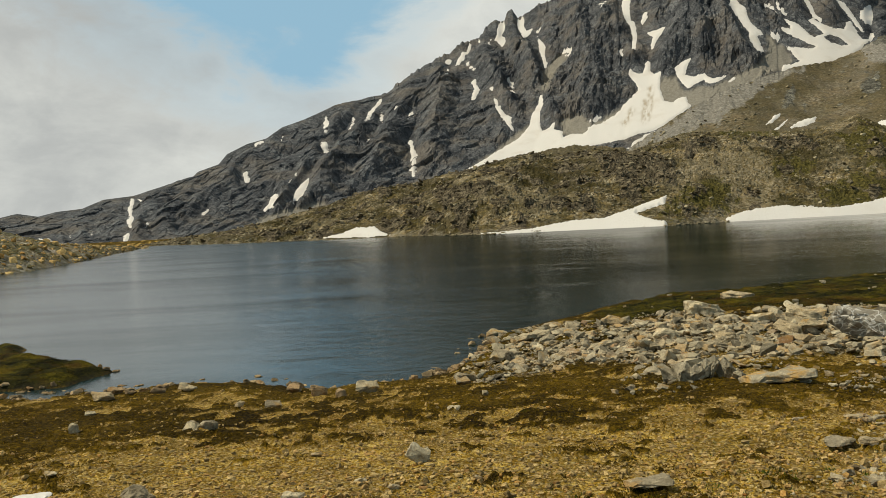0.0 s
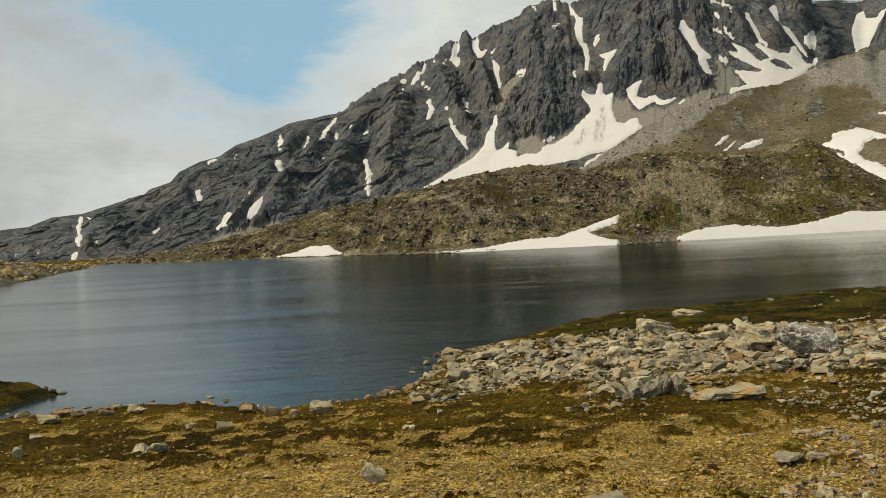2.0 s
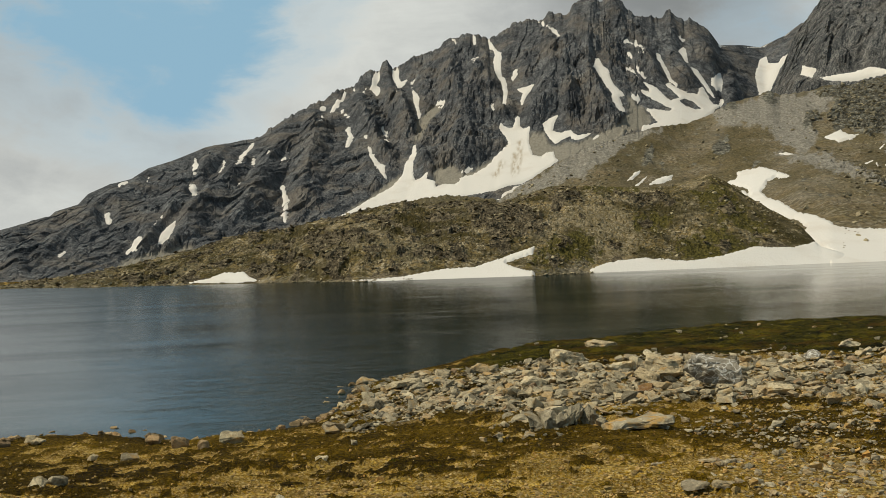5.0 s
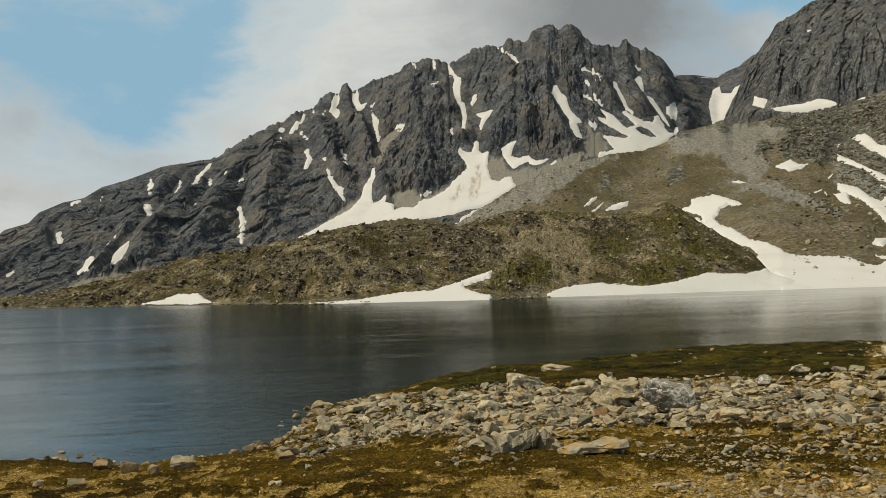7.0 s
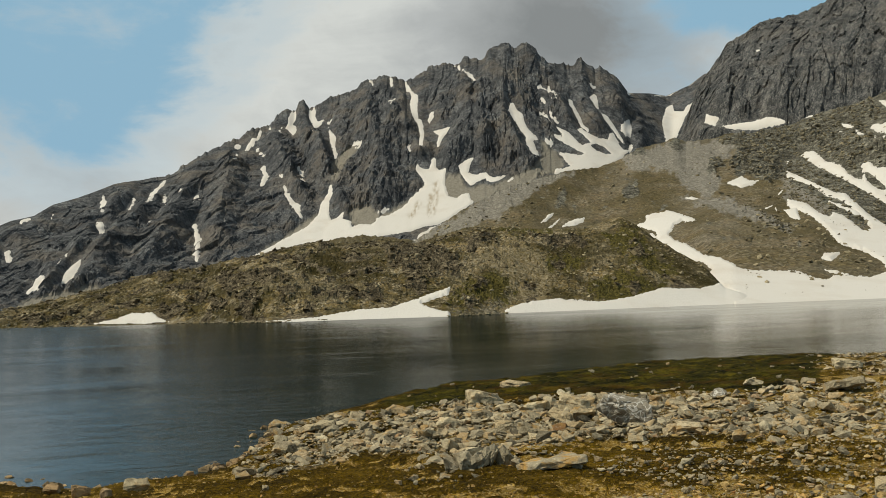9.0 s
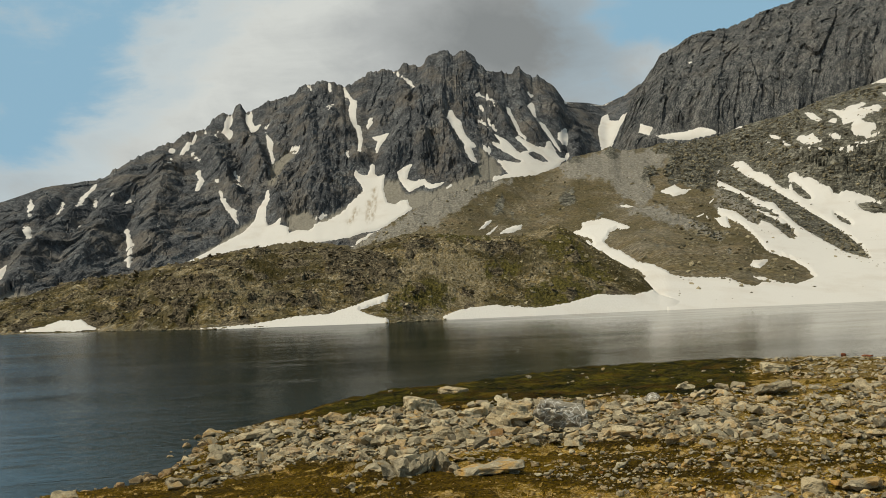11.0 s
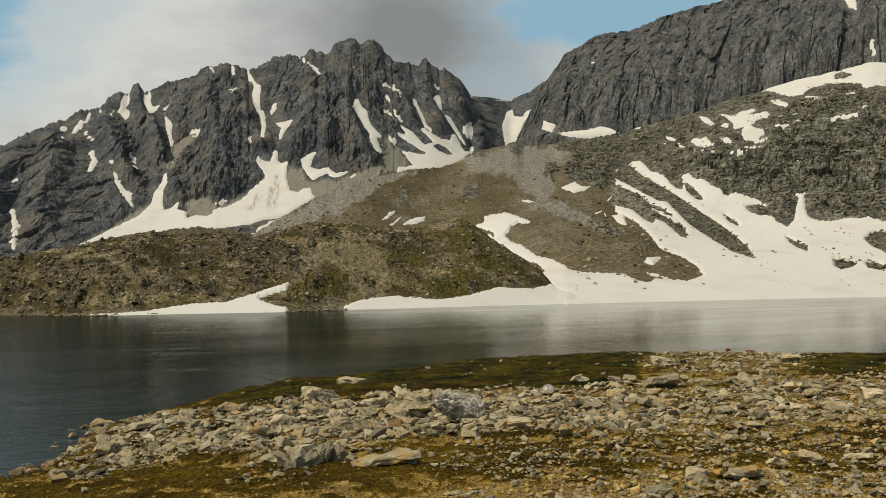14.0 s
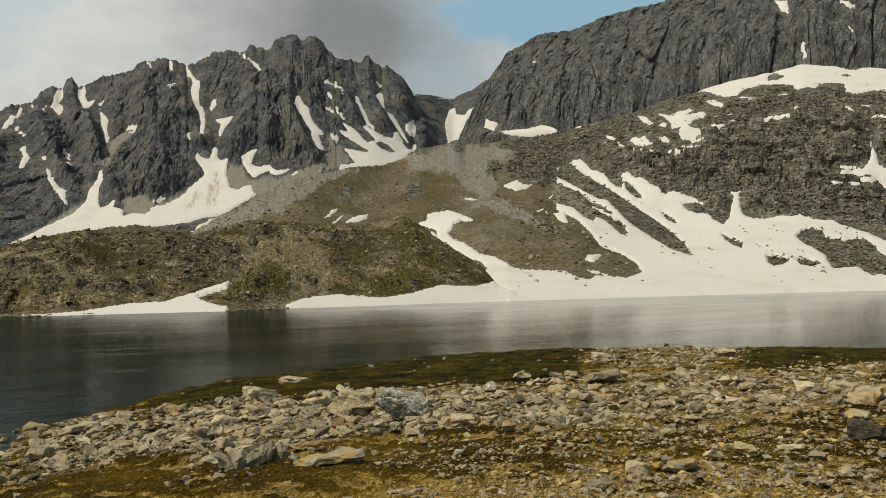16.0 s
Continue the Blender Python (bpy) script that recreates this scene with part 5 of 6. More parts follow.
hillside("D", "shore_hill", "olive-brown rocky hill with turf and boulders along the far shore", "hill", MAT_HILL,
         np.arange(-19.2, 33.4, 0.07), back(np.linspace(0, 1, 120), 14, 1.8),
         lambda A: line(FAR_SHORE, A) - 3, lambda A: 0 * A - 0.6,
         lambda A: line(FAR_SHORE, A) + line([(-19, 30), (-8, 60), (5, 85), (25, 95), (30, 45), (32.6, 14)], A), lambda A: line(HILL_CREST, A),
         lambda A, S: 0.5 * S + 0.5 * np.sin(S * 1.5708), hill_relief, hill_zones)


# The low bank beside the outlet.
def bank_relief(A, S, r, e, z):
    n = 0.8 * fbm(A / 1.2, r / 9, 4, 0.55, False, 91) + 0.3 * fbm(A * 2, r / 2, 3, 0.6, True, 95)
    return 0 * A, n * smooth(0, 0.2, S) * (0.3 + 0.7 * smooth(0, 0.2, 1 - S))


hillside("E", "outlet_bank", "low stony bank with green turf beside the outlet", "bank", MAT_BANK,
         np.arange(-50, -18.6, 0.09), back(np.linspace(0, 1, 90)),
         lambda A: line([(-50, 70)] + BANK_SHORE, A) - 1, lambda A: 0 * A - 0.3,
         lambda A: line([(-50, 70)] + BANK_SHORE, A) + line([(-50, 60), (-27, 60), (-22, 45), (-19, 25)], A), lambda A: line([(-50, 3)] + BANK_CREST, A),
         lambda A, S: np.sin(S * 1.5708) ** 0.8, bank_relief, lambda A, S, e, r: {"crag": 0 * A, "scree": 0.45 * smooth(0.3, 0.1, S + 0.2 * fbm(A, r / 9, 3, 0.5, False, 97))})


# ---- lake and ground ----
def polar(pts):
    return [(r * math.sin(radians(a)), r * math.cos(radians(a))) for a, r in pts]


LAKE = ([(-60, 48), (-32, 27), (-20, 21.5)] + NEAR_SHORE + [(60, 22), (120, 20), (240, 90)] + polar([q for q in FAR_SHORE[::-1]]) + polar(BANK_SHORE[::-1]))


def inside(x, y, outline, soft=1.0):
    return smooth(soft, -soft, edge_distance(x, y, outline) + 1.1 * soft * fbm(x / 2.2, y / 2.2, 3, 0.5, False, 141))


def turf_cover(x, y):
    """How thick the rusty turf is, 0 to 1; thin patches a stride wide."""
    n = fbm(x / 0.85, y / 0.85, 5, 0.76, False, 151) + 0.35 * fbm(x / 6, y / 6, 2, 0.5, False, 155)
    return smooth(-0.08, 0.1, n + 0.05 * smooth(3, -3, x) * smooth(7.5, 10, np.hypot(x, y)) + 0.10 * smooth(10, 18, np.hypot(x, y)) - 0.3 * smooth(13.5, 8, np.hypot(x, y)) - (0.12 + 0.23 * smooth(2, 6, x)) * inside(x, y, TALUS) - 0.22 * inside(x, y, GRAVEL_MOUND, 1.5))


def ground_z(x, y):
    """Height of the ground over the lake's level."""
    rc = np.hypot(x, y)
    d = edge_distance(x, y, LAKE) + 0.35 * fbm(x / 1.3, y / 1.3, 3, 0.5, False, 101) * smooth(70, 30, rc)
    land = 2.4 * (np.maximum(d, 0) / (np.maximum(d, 0) + rc + 1e-6)) ** 0.9 + 0.12 * smooth(0, 0.8, d)
    land = land + np.maximum(0, -y - 4) * 0.09 * smooth(600, 60, -y)
    bumps = 0.16 * fbm(x / 2.6, y / 2.6, 4, 0.5, False, 103) + 0.05 * fbm(x / 0.5, y / 0.5, 3, 0.55, False, 107)
    land = land + bumps * smooth(0, 1.5, d) * smooth(0.5, 4, rc) * smooth(200, 60, rc)
    bed = -np.minimum(3.0, 0.16 * np.maximum(-d, 0) + 0.012 * np.maximum(-d, 0) ** 1.5)
    sp = np.minimum(edge_distance(x, y, SPIT_OUTLINE), edge_distance(x, y, ISLET))
    sp = sp + 0.3 * fbm(x / 1.1, y / 1.1, 3, 0.6, False, 111)
    spit = 0.36 * smooth(0.3, -0.5, sp) ** 0.5 * (1 + 0.6 * fbm(x / 0.9, y / 0.9, 3, 0.5, False, 109))
    land = land + 0.14 * np.maximum(0, fbm(x / 0.8, y / 0.8, 3, 0.5, False, 117)) * np.maximum(inside(x, y, MEADOW), inside(x, y, FAR_MEADOW)) + 0.12 * inside(x, y, TALUS) * fbm(x / 1.1, y / 1.1, 3, 0.5, True, 119)
    land = land + (0.06 + 0.07 * fbm(x / 0.32, y / 0.32, 3, 0.55, False, 121)) * turf_cover(x, y) * smooth(90, 40, rc) * smooth(0, 1, d)
    z = np.where(d > 0, land, bed)
    return np.where(sp < 0.35, np.maximum(z, -0.12 + spit), z)


SPIT_OUTLINE = [(-30, 34)] + SPIT + [(-14, 22.2), (-30, 26)]
_az = np.concatenate([np.arange(-40, 66, 0.2), np.arange(66, 320, 4.0)])
_r = np.concatenate([[0.0, 0.5, 1, 2, 3, 4], np.geomspace(5, 90, 230), np.geomspace(95, 4800, 40)])
_A, _R = np.meshgrid(_az, _r)
_p = at(_A, _R, 0)
_p[..., 2] = ground_z(_p[..., 0], _p[..., 1])
_ground = grid_mesh("ground", _p, MAT_GROUND, True)
_x, _y = _p[..., 0], _p[..., 1]
_meadow = np.maximum(inside(_x, _y, MEADOW, 0.8), inside(_x, _y, FAR_MEADOW, 0.8))
_meadow = np.maximum(_meadow, smooth(0.5, -0.3, np.minimum(edge_distance(_x, _y, SPIT_OUTLINE), edge_distance(_x, _y, ISLET))))
# where the ground is darkened: talus gaps most, stony ground and mound less
_stony_dark = np.maximum(inside(_x, _y, TALUS, 0.6) * (1 - 0.65 * smooth(8, 14, _x)), 0.2 * inside(_x, _y, STONY, 2.0))
_stony_dark = np.maximum(_stony_dark, 0.6 * inside(_x, _y, GRAVEL_MOUND, 1.5))
_wet = smooth(0.16, 0.0, _p[..., 2])
# the turf thins out to bare grit round the lookout and behind it
_open = smooth(4.0, 6.0, np.hypot(_x, _y)) * (_A < 66)
for _n, _v in (("turf", turf_cover(_x, _y) * _open), ("meadow", _meadow), ("stony", _stony_dark), ("wet", _wet)):
    _ground.attributes.new(_n, "FLOAT", "POINT").data.foreach_set("value", np.ascontiguousarray(_v, np.float32).ravel())
ground = tagged(new("ground", _ground), "ochre gravelly turf sloping down to the lake", "ground", kind="structure")

_A, _R = np.meshgrid(np.concatenate([np.arange(-40, -16, 0.4), np.arange(-16, 32, 0.16), np.arange(32, 66, 0.4), np.arange(66, 320, 4.0)]), np.concatenate([[12], np.geomspace(16, 100, 170), np.geomspace(103, 420, 30)]))
_p = at(_A, _R, 0 * _A)
# wind ripples over the middle of the lake
_x, _y = _p[..., 0], _p[..., 1]
_px = _x / (_y + 15) + 0.12 * fbm(_x / 25, _y / 11, 4, 0.6, False, 181)
_ruffle = smooth(-0.2, -0.02, _px) * smooth(0.5, 0.34, _px) * (0.25 + 0.75 * smooth(-0.15, 0.15, fbm(_x / 14, _y / 5, 4, 0.6, False, 185))) + 0.12
_p[..., 2] = 0.012 * _ruffle * fbm(_x / 0.6, _y / 0.45, 3, 0.55, False, 183) * smooth(100, 60, _R) * smooth(-18, -12, _A) * smooth(34, 30, _A)
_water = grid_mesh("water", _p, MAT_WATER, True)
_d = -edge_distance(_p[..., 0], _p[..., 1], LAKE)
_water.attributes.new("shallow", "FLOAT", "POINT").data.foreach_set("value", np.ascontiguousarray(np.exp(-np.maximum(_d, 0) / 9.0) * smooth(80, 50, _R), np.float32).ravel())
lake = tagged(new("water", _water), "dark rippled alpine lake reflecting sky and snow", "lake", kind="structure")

# ---- snow ----
def lay_snow(key, pts, half=0.0):
    """A lasting patch of snow on a slope, outlined in bearing and elevation; with half, a streak of that half width."""
    L = LAND[key]
    p = np.array(pts)
    m = half * 2 + 0.5
    c = np.where((L["az"][0] > p[:, 0].min() - m) & (L["az"][0] < p[:, 0].max() + m))[0]
    if not len(c):
        return
    front = int((L["s"][:, 0] <= 1.0).sum())
    sl = (slice(0, front), slice(max(c[0] - 4, 0), c[-1] + 5))
    az, el, pos = L["az"][sl], L["el"][sl], L["pos"][sl]
    rough = {"A": 0.09, "B": 0.12, "C": 0.2, "D": 0.15}[key]
    rough = min(rough, 0.2 * float((p.max(0) - p.min(0)).min()) + half)
    wig = rough * fbm(az * 3.6, el * 4.4, 6, 0.8, False, 131)
    wig = wig + min(0.06, rough) * fbm(az * 13, el * 15, 3, 0.6, False, 133)
    d = (streak_distance(az, el, pts, half) if half else edge_distance(az, el, pts)) + wig * (0.45 if half else 1)
    for k, g in SNOW_GAPS:
        if k == key and not half:
            d = np.maximum(d, -(edge_distance(az, el, g) + 0.6 * wig))
    step = {"A": 0.9, "B": 1.1, "C": 0.9, "D": 0.45}[key]
    rise = np.clip(-d / 0.12, -1.2, 1.0) * step
    q = np.stack([blur(pos[..., k], 2) for k in range(3)], -1)
    way = q / np.linalg.norm(q, axis=-1, keepdims=True)
    q = q - way * rise[..., None] * 0.8 + np.array([0, 0, 0.8]) * rise[..., None]
    dirt = np.zeros(az.shape)
    for g in SNOW_DIRT if key == "A" else ():
        dirt = np.maximum(dirt, smooth(0.3, 0.0, streak_distance(az, el, g, 0.02)) * smooth(-0.25, 0.3, fbm(az * 6, el * 2.5, 4, 0.6, False, 139)))
    keep = (d < 0.1)
    cell = keep[:-1, :-1] | keep[1:, :-1] | keep[:-1, 1:] | keep[1:, 1:]
    cell[:, 0] = cell[:, -1] = False
    cell[0] = cell[0] & (key in "CD")
    if cell.sum() < 3:
        return
    n, w = az.shape
    idx = np.arange(n * w).reshape(n, w)
    quads = np.stack([idx[:-1, :-1], idx[:-1, 1:], idx[1:, 1:], idx[1:, :-1]], -1)
    where = {"A": "in a gully of the dark peak", "B": "on the cliff wall", "C": "on the moraine slope", "D": "along the lake shore"}[key]
    for piece in pieces(cell):
        c = np.array(piece)
        if len(c) < 6:
            continue
        used, inv = np.unique(quads[c[:, 0], c[:, 1]], return_inverse=True)
        ob = new("snow_patch", raw_mesh("snow_patch", q.reshape(-1, 3)[used], inv.reshape(-1, 4), MAT_SNOW))
        ob.data.attributes.new("dirt", "FLOAT", "POINT").data.foreach_set("value", np.ascontiguousarray(dirt.ravel()[used], np.float32))
        what = "broad off-white snowfield" if len(c) > 900 else ("narrow white snow streak" if half else "white snow patch")
        tagged(ob, what + " lying " + where, "snow", group="summer snow patches")


def pieces(cell):
    """The connected pieces of a mask, each a list of its cells."""
    left = {(int(i), int(j)) for i, j in zip(*np.where(cell))}
    while left:
        todo, out = [left.pop()], []
        while todo:
            i, j = todo.pop()
            out.append((i, j))
            for k in ((i + 1, j), (i - 1, j), (i, j + 1), (i, j - 1)):
                if k in left:
                    left.remove(k)
                    todo.append(k)
        yield out


for patch in SNOW:
    lay_snow(*patch)
# Single boulders: x, y, width and height in metres.
BOULDERS = []
BOULDERS += [(-0.35, 8.27, 0.26, 0.22), (-3.25, 15.71, 0.34, 0.21), (-2.71, 17.76, 0.42, 0.24), (-2.16, 17.03, 0.29, 0.2), (-1.7, 17.4, 0.53, 0.3), (-4.95, 21.03, 0.2, 0.11), (-6.4, 18.95, 0.47, 0.18), (-7.64, 19.75, 0.41, 0.19), (-7.22, 18.04, 0.53, 0.18), (-5.96, 19.52, 0.53, 0.19), (-3.78, 15.44, 0.19, 0.13), (-5.62, 12.87, 0.16, 0.16), (-3.74, 12.42, 0.34, 0.17), (-3.39, 12, 0.22, 0.15), (-1.31, 6.82, 0.22, 0.07), (-2.91, 7.9, 0.37, 0.15), (-3.43, 18.98, 0.35, 0.19), (-0.85, 20.39, 0.27, 0.16), (-0.24, 22.28, 0.38, 0.23), (4.86, 12.9, 1.12, 0.24)]
BOULDERS += [(7.53, 25.73, 1.08, 0.56), (10.37, 31.53, 1.34, 0.28), (8.74, 21.5, 0.79, 0.57), (8.57, 18.25, 1.05, 0.8), (6.43, 18.41, 0.74, 0.33), (3.73, 21.44, 0.91, 0.28), (8, 22.41, 0.96, 0.31), (2.34, 24.2, 0.98, 0.28), (1.59, 29.43, 0.65, 0.27), (1.2, 21.16, 0.39, 0.3), (1.73, 20.94, 0.36, 0.27), (1.47, 6.6, 0.4, 0.11), (3.71, 8.45, 0.33, 0.1), (3.95, 8.26, 0.29, 0.11), (-0.01, 12.61, 0.22, 0.08), (4.65, 9.5, 0.18, 0.08), (10.31, 23.12, 0.4, 0.23), (-0.52, 7.3, 0.1, 0.05), (0.56, 14.65, 0.12, 0.08), (1.97, 10.56, 0.14, 0.06), (3.85, 9.74, 0.17, 0.06), (-6.23, 14.92, 0.17, 0.1)]
BOULDERS += [(-1.5, 9.36, 0.12, 0.05), (-4.24, 9.05, 0.12, 0.06), (-0.85, 7.72, 0.12, 0.05), (-10.03, 25.44, 0.25, 0.11), (-9.87, 25.64, 0.29, 0.11), (-10.73, 26.7, 0.26, 0.15), (-9.08, 22.19, 0.25, 0.09), (-8.79, 23.17, 0.35, 0.08), (-8.29, 23.03, 0.41, 0.08), (-9.65, 22.86, 0.16, 0.08), (-8.92, 22.52, 0.25, 0.09), (-7.16, 19.34, 0.35, 0.13), (-7.18, 20.28, 0.39, 0.11), (-9.9, 22.4, 0.16, 0.1), (-10.94, 23.24, 0.17, 0.1), (-11.24, 23.16, 0.2, 0.1), (-10.68, 23.36, 0.2, 0.13), (-6.66, 19.93, 0.41, 0.11), (7.53, 8.87, 0.36, 0.22), (8.1, 8.71, 0.59, 0.14), (8.84, 8.85, 0.27, 0.13), (12.17, 8.96, 0.58, 0.34)]
BOULDERS += [(13.86, 10.36, 0.41, 0.23), (16.71, 12.42, 0.76, 0.3), (17.31, 14.28, 0.56, 0.29), (18.26, 14.09, 0.87, 0.27), (17.67, 12.91, 0.54, 0.26), (15.65, 19.87, 1.05, 0.39), (22.06, 27.76, 1.1, 0.46), (27.37, 26.53, 0.69, 0.35), (17.88, 21.74, 0.62, 0.26), (17.95, 19.07, 0.58, 0.41), (16.79, 16.23, 0.52, 0.3), (16.39, 15.28, 0.47, 0.23), (14.74, 15.38, 0.53, 0.25), (15.49, 23.7, 0.59, 0.28), (12.48, 20.68, 0.6, 0.24), (13.17, 18.61, 0.56, 0.21), (9.96, 15.4, 0.46, 0.18), (8.8, 14, 0.3, 0.24), (11.43, 13.16, 0.32, 0.15), (12.18, 12.74, 0.37, 0.16), (8.22, 6.75, 0.29, 0.11), (6.52, 8.4, 0.34, 0.16)]
BOULDERS += [(9.31, 8.72, 0.37, 0.19), (10.5, 9, 0.46, 0.13), (10.03, 8.14, 0.22, 0.12), (8.5, 7.89, 0.17, 0.09), (9.01, 6.93, 0.23, 0.11), (4.38, 9.5, 0.21, 0.07), (38.99, 42.85, 0.34, 0.2), (39.49, 41.6, 0.7, 0.13), (9.55, 6.95, 0.2, 0.11), (10.72, 11.85, 0.32, 0.11), (8.98, 7.79, 0.29, 0.08), (8.43, 20.2, 0.71, 0.37), (6.29, 21.67, 0.59, 0.29), (4.43, 22.07, 0.5, 0.23)]
SNOW_SCRAP = [(-4.13, 8.29, 0.57)]


# ---- stones ----
def rock_data(seed, flat=0.6, pts=16, cuts=0):
    """An angular broken block of unit width, its base at z = 0."""
    rr = np.random.default_rng(seed)
    # a box with jittered corners, some of them broken off
    v = np.array([(x, y, z) for x in (-0.5, 0.5) for y in (-0.4, 0.4) for z in (-0.5, 0.5)])
    v = v * rr.uniform(0.45, 1.0, (8, 3)) + rr.normal(0, 0.07, (8, 3))
    extra = []
    for k in rr.choice(8, pts - 8, replace=False):
        e = v[k].copy()
        for ax in range(3):
            c = e.copy()
            c[ax] *= rr.uniform(0.1, 0.7)
            extra.append(c)
        v[k] *= 0.55
    v = np.concatenate([v, np.array(extra).reshape(-1, 3)]) * np.array([1.0, rr.uniform(0.7, 1.0), flat])
    lean = 0.12 if flat < 0.35 else 0.5
    tilt = np.array(Euler((rr.uniform(-lean, lean), rr.uniform(-lean, lean), 0)).to_matrix())
    v = v @ tilt.T
    bm = bmesh.new()
    vs = [bm.verts.new(p) for p in v]
    geo = bmesh.ops.convex_hull(bm, input=vs)
    bmesh.ops.delete(bm, geom=list({e for e in geo["geom_interior"] + geo["geom_unused"] if isinstance(e, bmesh.types.BMVert) and e.is_valid}), context="VERTS")
    if cuts:
        bmesh.ops.bevel(bm, geom=list(bm.edges), offset=0.02, segments=1, affect="EDGES")
        bmesh.ops.triangulate(bm, faces=list(bm.faces))
        bmesh.ops.subdivide_edges(bm, edges=[e for e in bm.edges if e.calc_length() > 0.13], cuts=cuts)
        for q in bm.verts:
            q.co += q.normal * (0.075 * noise.fractal(q.co * 3.5 + Vector((seed * 3.7, 0, 0)), 0.6, 2.0, 4) + 0.025 * noise.noise(q.co * 15))
    bmesh.ops.triangulate(bm, faces=list(bm.faces))
    lo = min(q.co.z for q in bm.verts)
    for q in bm.verts:
        q.co.z -= lo
    bm.verts.index_update()
    verts = np.array([q.co[:] for q in bm.verts])
    tris = np.array([[q.index for q in fa.verts] for fa in bm.faces])
    bm.free()
    return verts, tris


def tops(xy):
    return ground_z(xy[:, 0], xy[:, 1])


BLOCKS = [rock_data(200 + k, (0.35, 0.5, 0.7, 0.85)[k % 4], 12 + k % 3, 2) for k in range(16)]
BLOCKS += [rock_data(262 + k, 0.3, 9, 2) for k in range(4)]
BLOCK_MESH = [raw_mesh("boulder", v, t, MAT_BOULDER, True) for v, t in BLOCKS]
PEBBLES = [rock_data(500 + k, (0.4, 0.6, 0.8)[k % 3], 8) for k in range(9)]
CHIPS = [rock_data(300 + k, (0.3, 0.45, 0.6, 0.8)[k % 4], 10 + k % 4) for k in range(28)]


def boulder(x, y, w, h, rr, label, group):
    k = 16 + int(rr.integers(4)) if h < 0.32 * w else int(rr.integers(16))
    v = BLOCKS[k][0]
    hz = h / (v[:, 2].max() * 0.7)
    ob = new("boulder", BLOCK_MESH[k])
    z = float(ground_z(np.array([x]), np.array([y]))[0])
    z = max(z, -0.04)
    yaw = math.atan2(-x, y) + rr.uniform(-0.5, 0.5)
    ob.matrix_world = Matrix.Translation((x, y, z - 0.3 * h)) @ Matrix.Rotation(yaw, 4, "Z") @ Matrix.Diagonal((w, w * rr.uniform(0.8, 1.15), hz, 1))
    return tagged(ob, label, "rock", group)


rr = np.random.default_rng(41)
for x, y, w, h in BOULDERS:
    h *= 0.5 if x > 0 and y < 9.7 and x < 5 else 0.8
    w *= 0.82 if x < 0 and y > 15 else 1.0
    big = w > 0.9
    slab = h < 0.3 * w
    ob = boulder(x, y, w, h, rr, ("large " if big else "") + ("flat grey granite slab" if slab else "angular grey granite boulder") + " lying on the turf and gravel", "boulders by the lake")
    if slab and w > 1.1 and y < 20 or 0.24 < w < 0.3 and y < 9 and x < 0:
        ob.data = ob.data.copy()
        ob.data.materials[0] = MAT_LICHEN
        tagged(ob, "granite " + ("slab" if slab else "boulder") + " spotted with orange and yellow lichen")

    elif x < 0 and y > 16.5 and w < 0.4:
        ob.data = ob.data.copy()
        ob.data.materials[0] = MAT_BROWN
        tagged(ob, "low brown weathered stone half sunk at the water's edge")


def nearest_boulder(x, y):
    return min((o for o in scene.objects if o.name.startswith("boulder")), key=lambda o: math.hypot(o.matrix_world.translation.x - x, o.matrix_world.translation.y - y))


for x, y in ((8.57, 18.26), (12.49, 20.7)):
    ob = nearest_boulder(x, y)
    ob.data = ob.data.copy()
    ob.data.materials[0] = MAT_VEINED
    tagged(ob, "dark slaty boulder crossed by white quartz veins")

# leaning plates of split rock beside the lichen-spotted slab
for x, y, w, h, lean in ((3.62, 14.1, 0.34, 0.24, -0.5), (3.84, 14.0, 0.4, 0.3, -0.4), (4.02, 13.9, 0.3, 0.26, -0.25), (4.16, 14.12, 0.36, 0.34, 0.1), (4.36, 13.95, 0.32, 0.28, 0.35), (4.5, 13.8, 0.26, 0.16, 0.5)):
    ob = boulder(x, y, w, h, rr, "upright plate of dark grey split rock leaning beside its neighbours", "split rock plates")
    ob.matrix_world = ob.matrix_world @ Matrix.Rotation(lean, 4, "Y") @ Matrix.Diagonal((0.75, 1.3, 1.0, 1))
    ob.data = ob.data.copy()
    ob.data.materials[0] = MAT_SLATE

for x, y in ((38.99, 42.85), (39.49, 41.6)):
    ob = nearest_boulder(x, y)
    ob.data = ob.data.copy()
    ob.data.materials[0] = MAT_RUST
    tagged(ob, "rust-red weathered boulder on the gravel mound")

ob = nearest_boulder(12.17, 8.96)
ob.data = ob.data.copy()
ob.data.materials[0] = MAT_DARK
tagged(ob, "dark speckled boulder standing in yellow-green turf")

# a last scrap of snow below the lookout
for x, y, w in SNOW_SCRAP:
    ob = boulder(x, y, w, 0.03, rr, "small melting scrap of old snow on the gravel", "summer snow patches")
    ob.name = "snow_scrap"
    ob.data = ob.data.copy()
    ob.data.materials[0] = MAT_SNOW
    tagged(ob, category="snow")

# talus blocks of middling size
_t = np.array(TALUS)
_c = rr.uniform(_t.min(0), _t.max(0), (9000, 2))
_c = _c[inside(_c[:, 0], _c[:, 1], TALUS, 1.2) > rr.uniform(0.2, 0.9, len(_c))]
for x, y in _c[:280]:
    w = (0.2 + 0.5 * float(rr.uniform(0, 1)) ** 3.0) * (0.7 if x > 9 else 1.0)
    boulder(x, y, w, w * float(rr.uniform(0.22, 0.5)), rr, "angular pale grey block in the talus heap", "talus blocks")


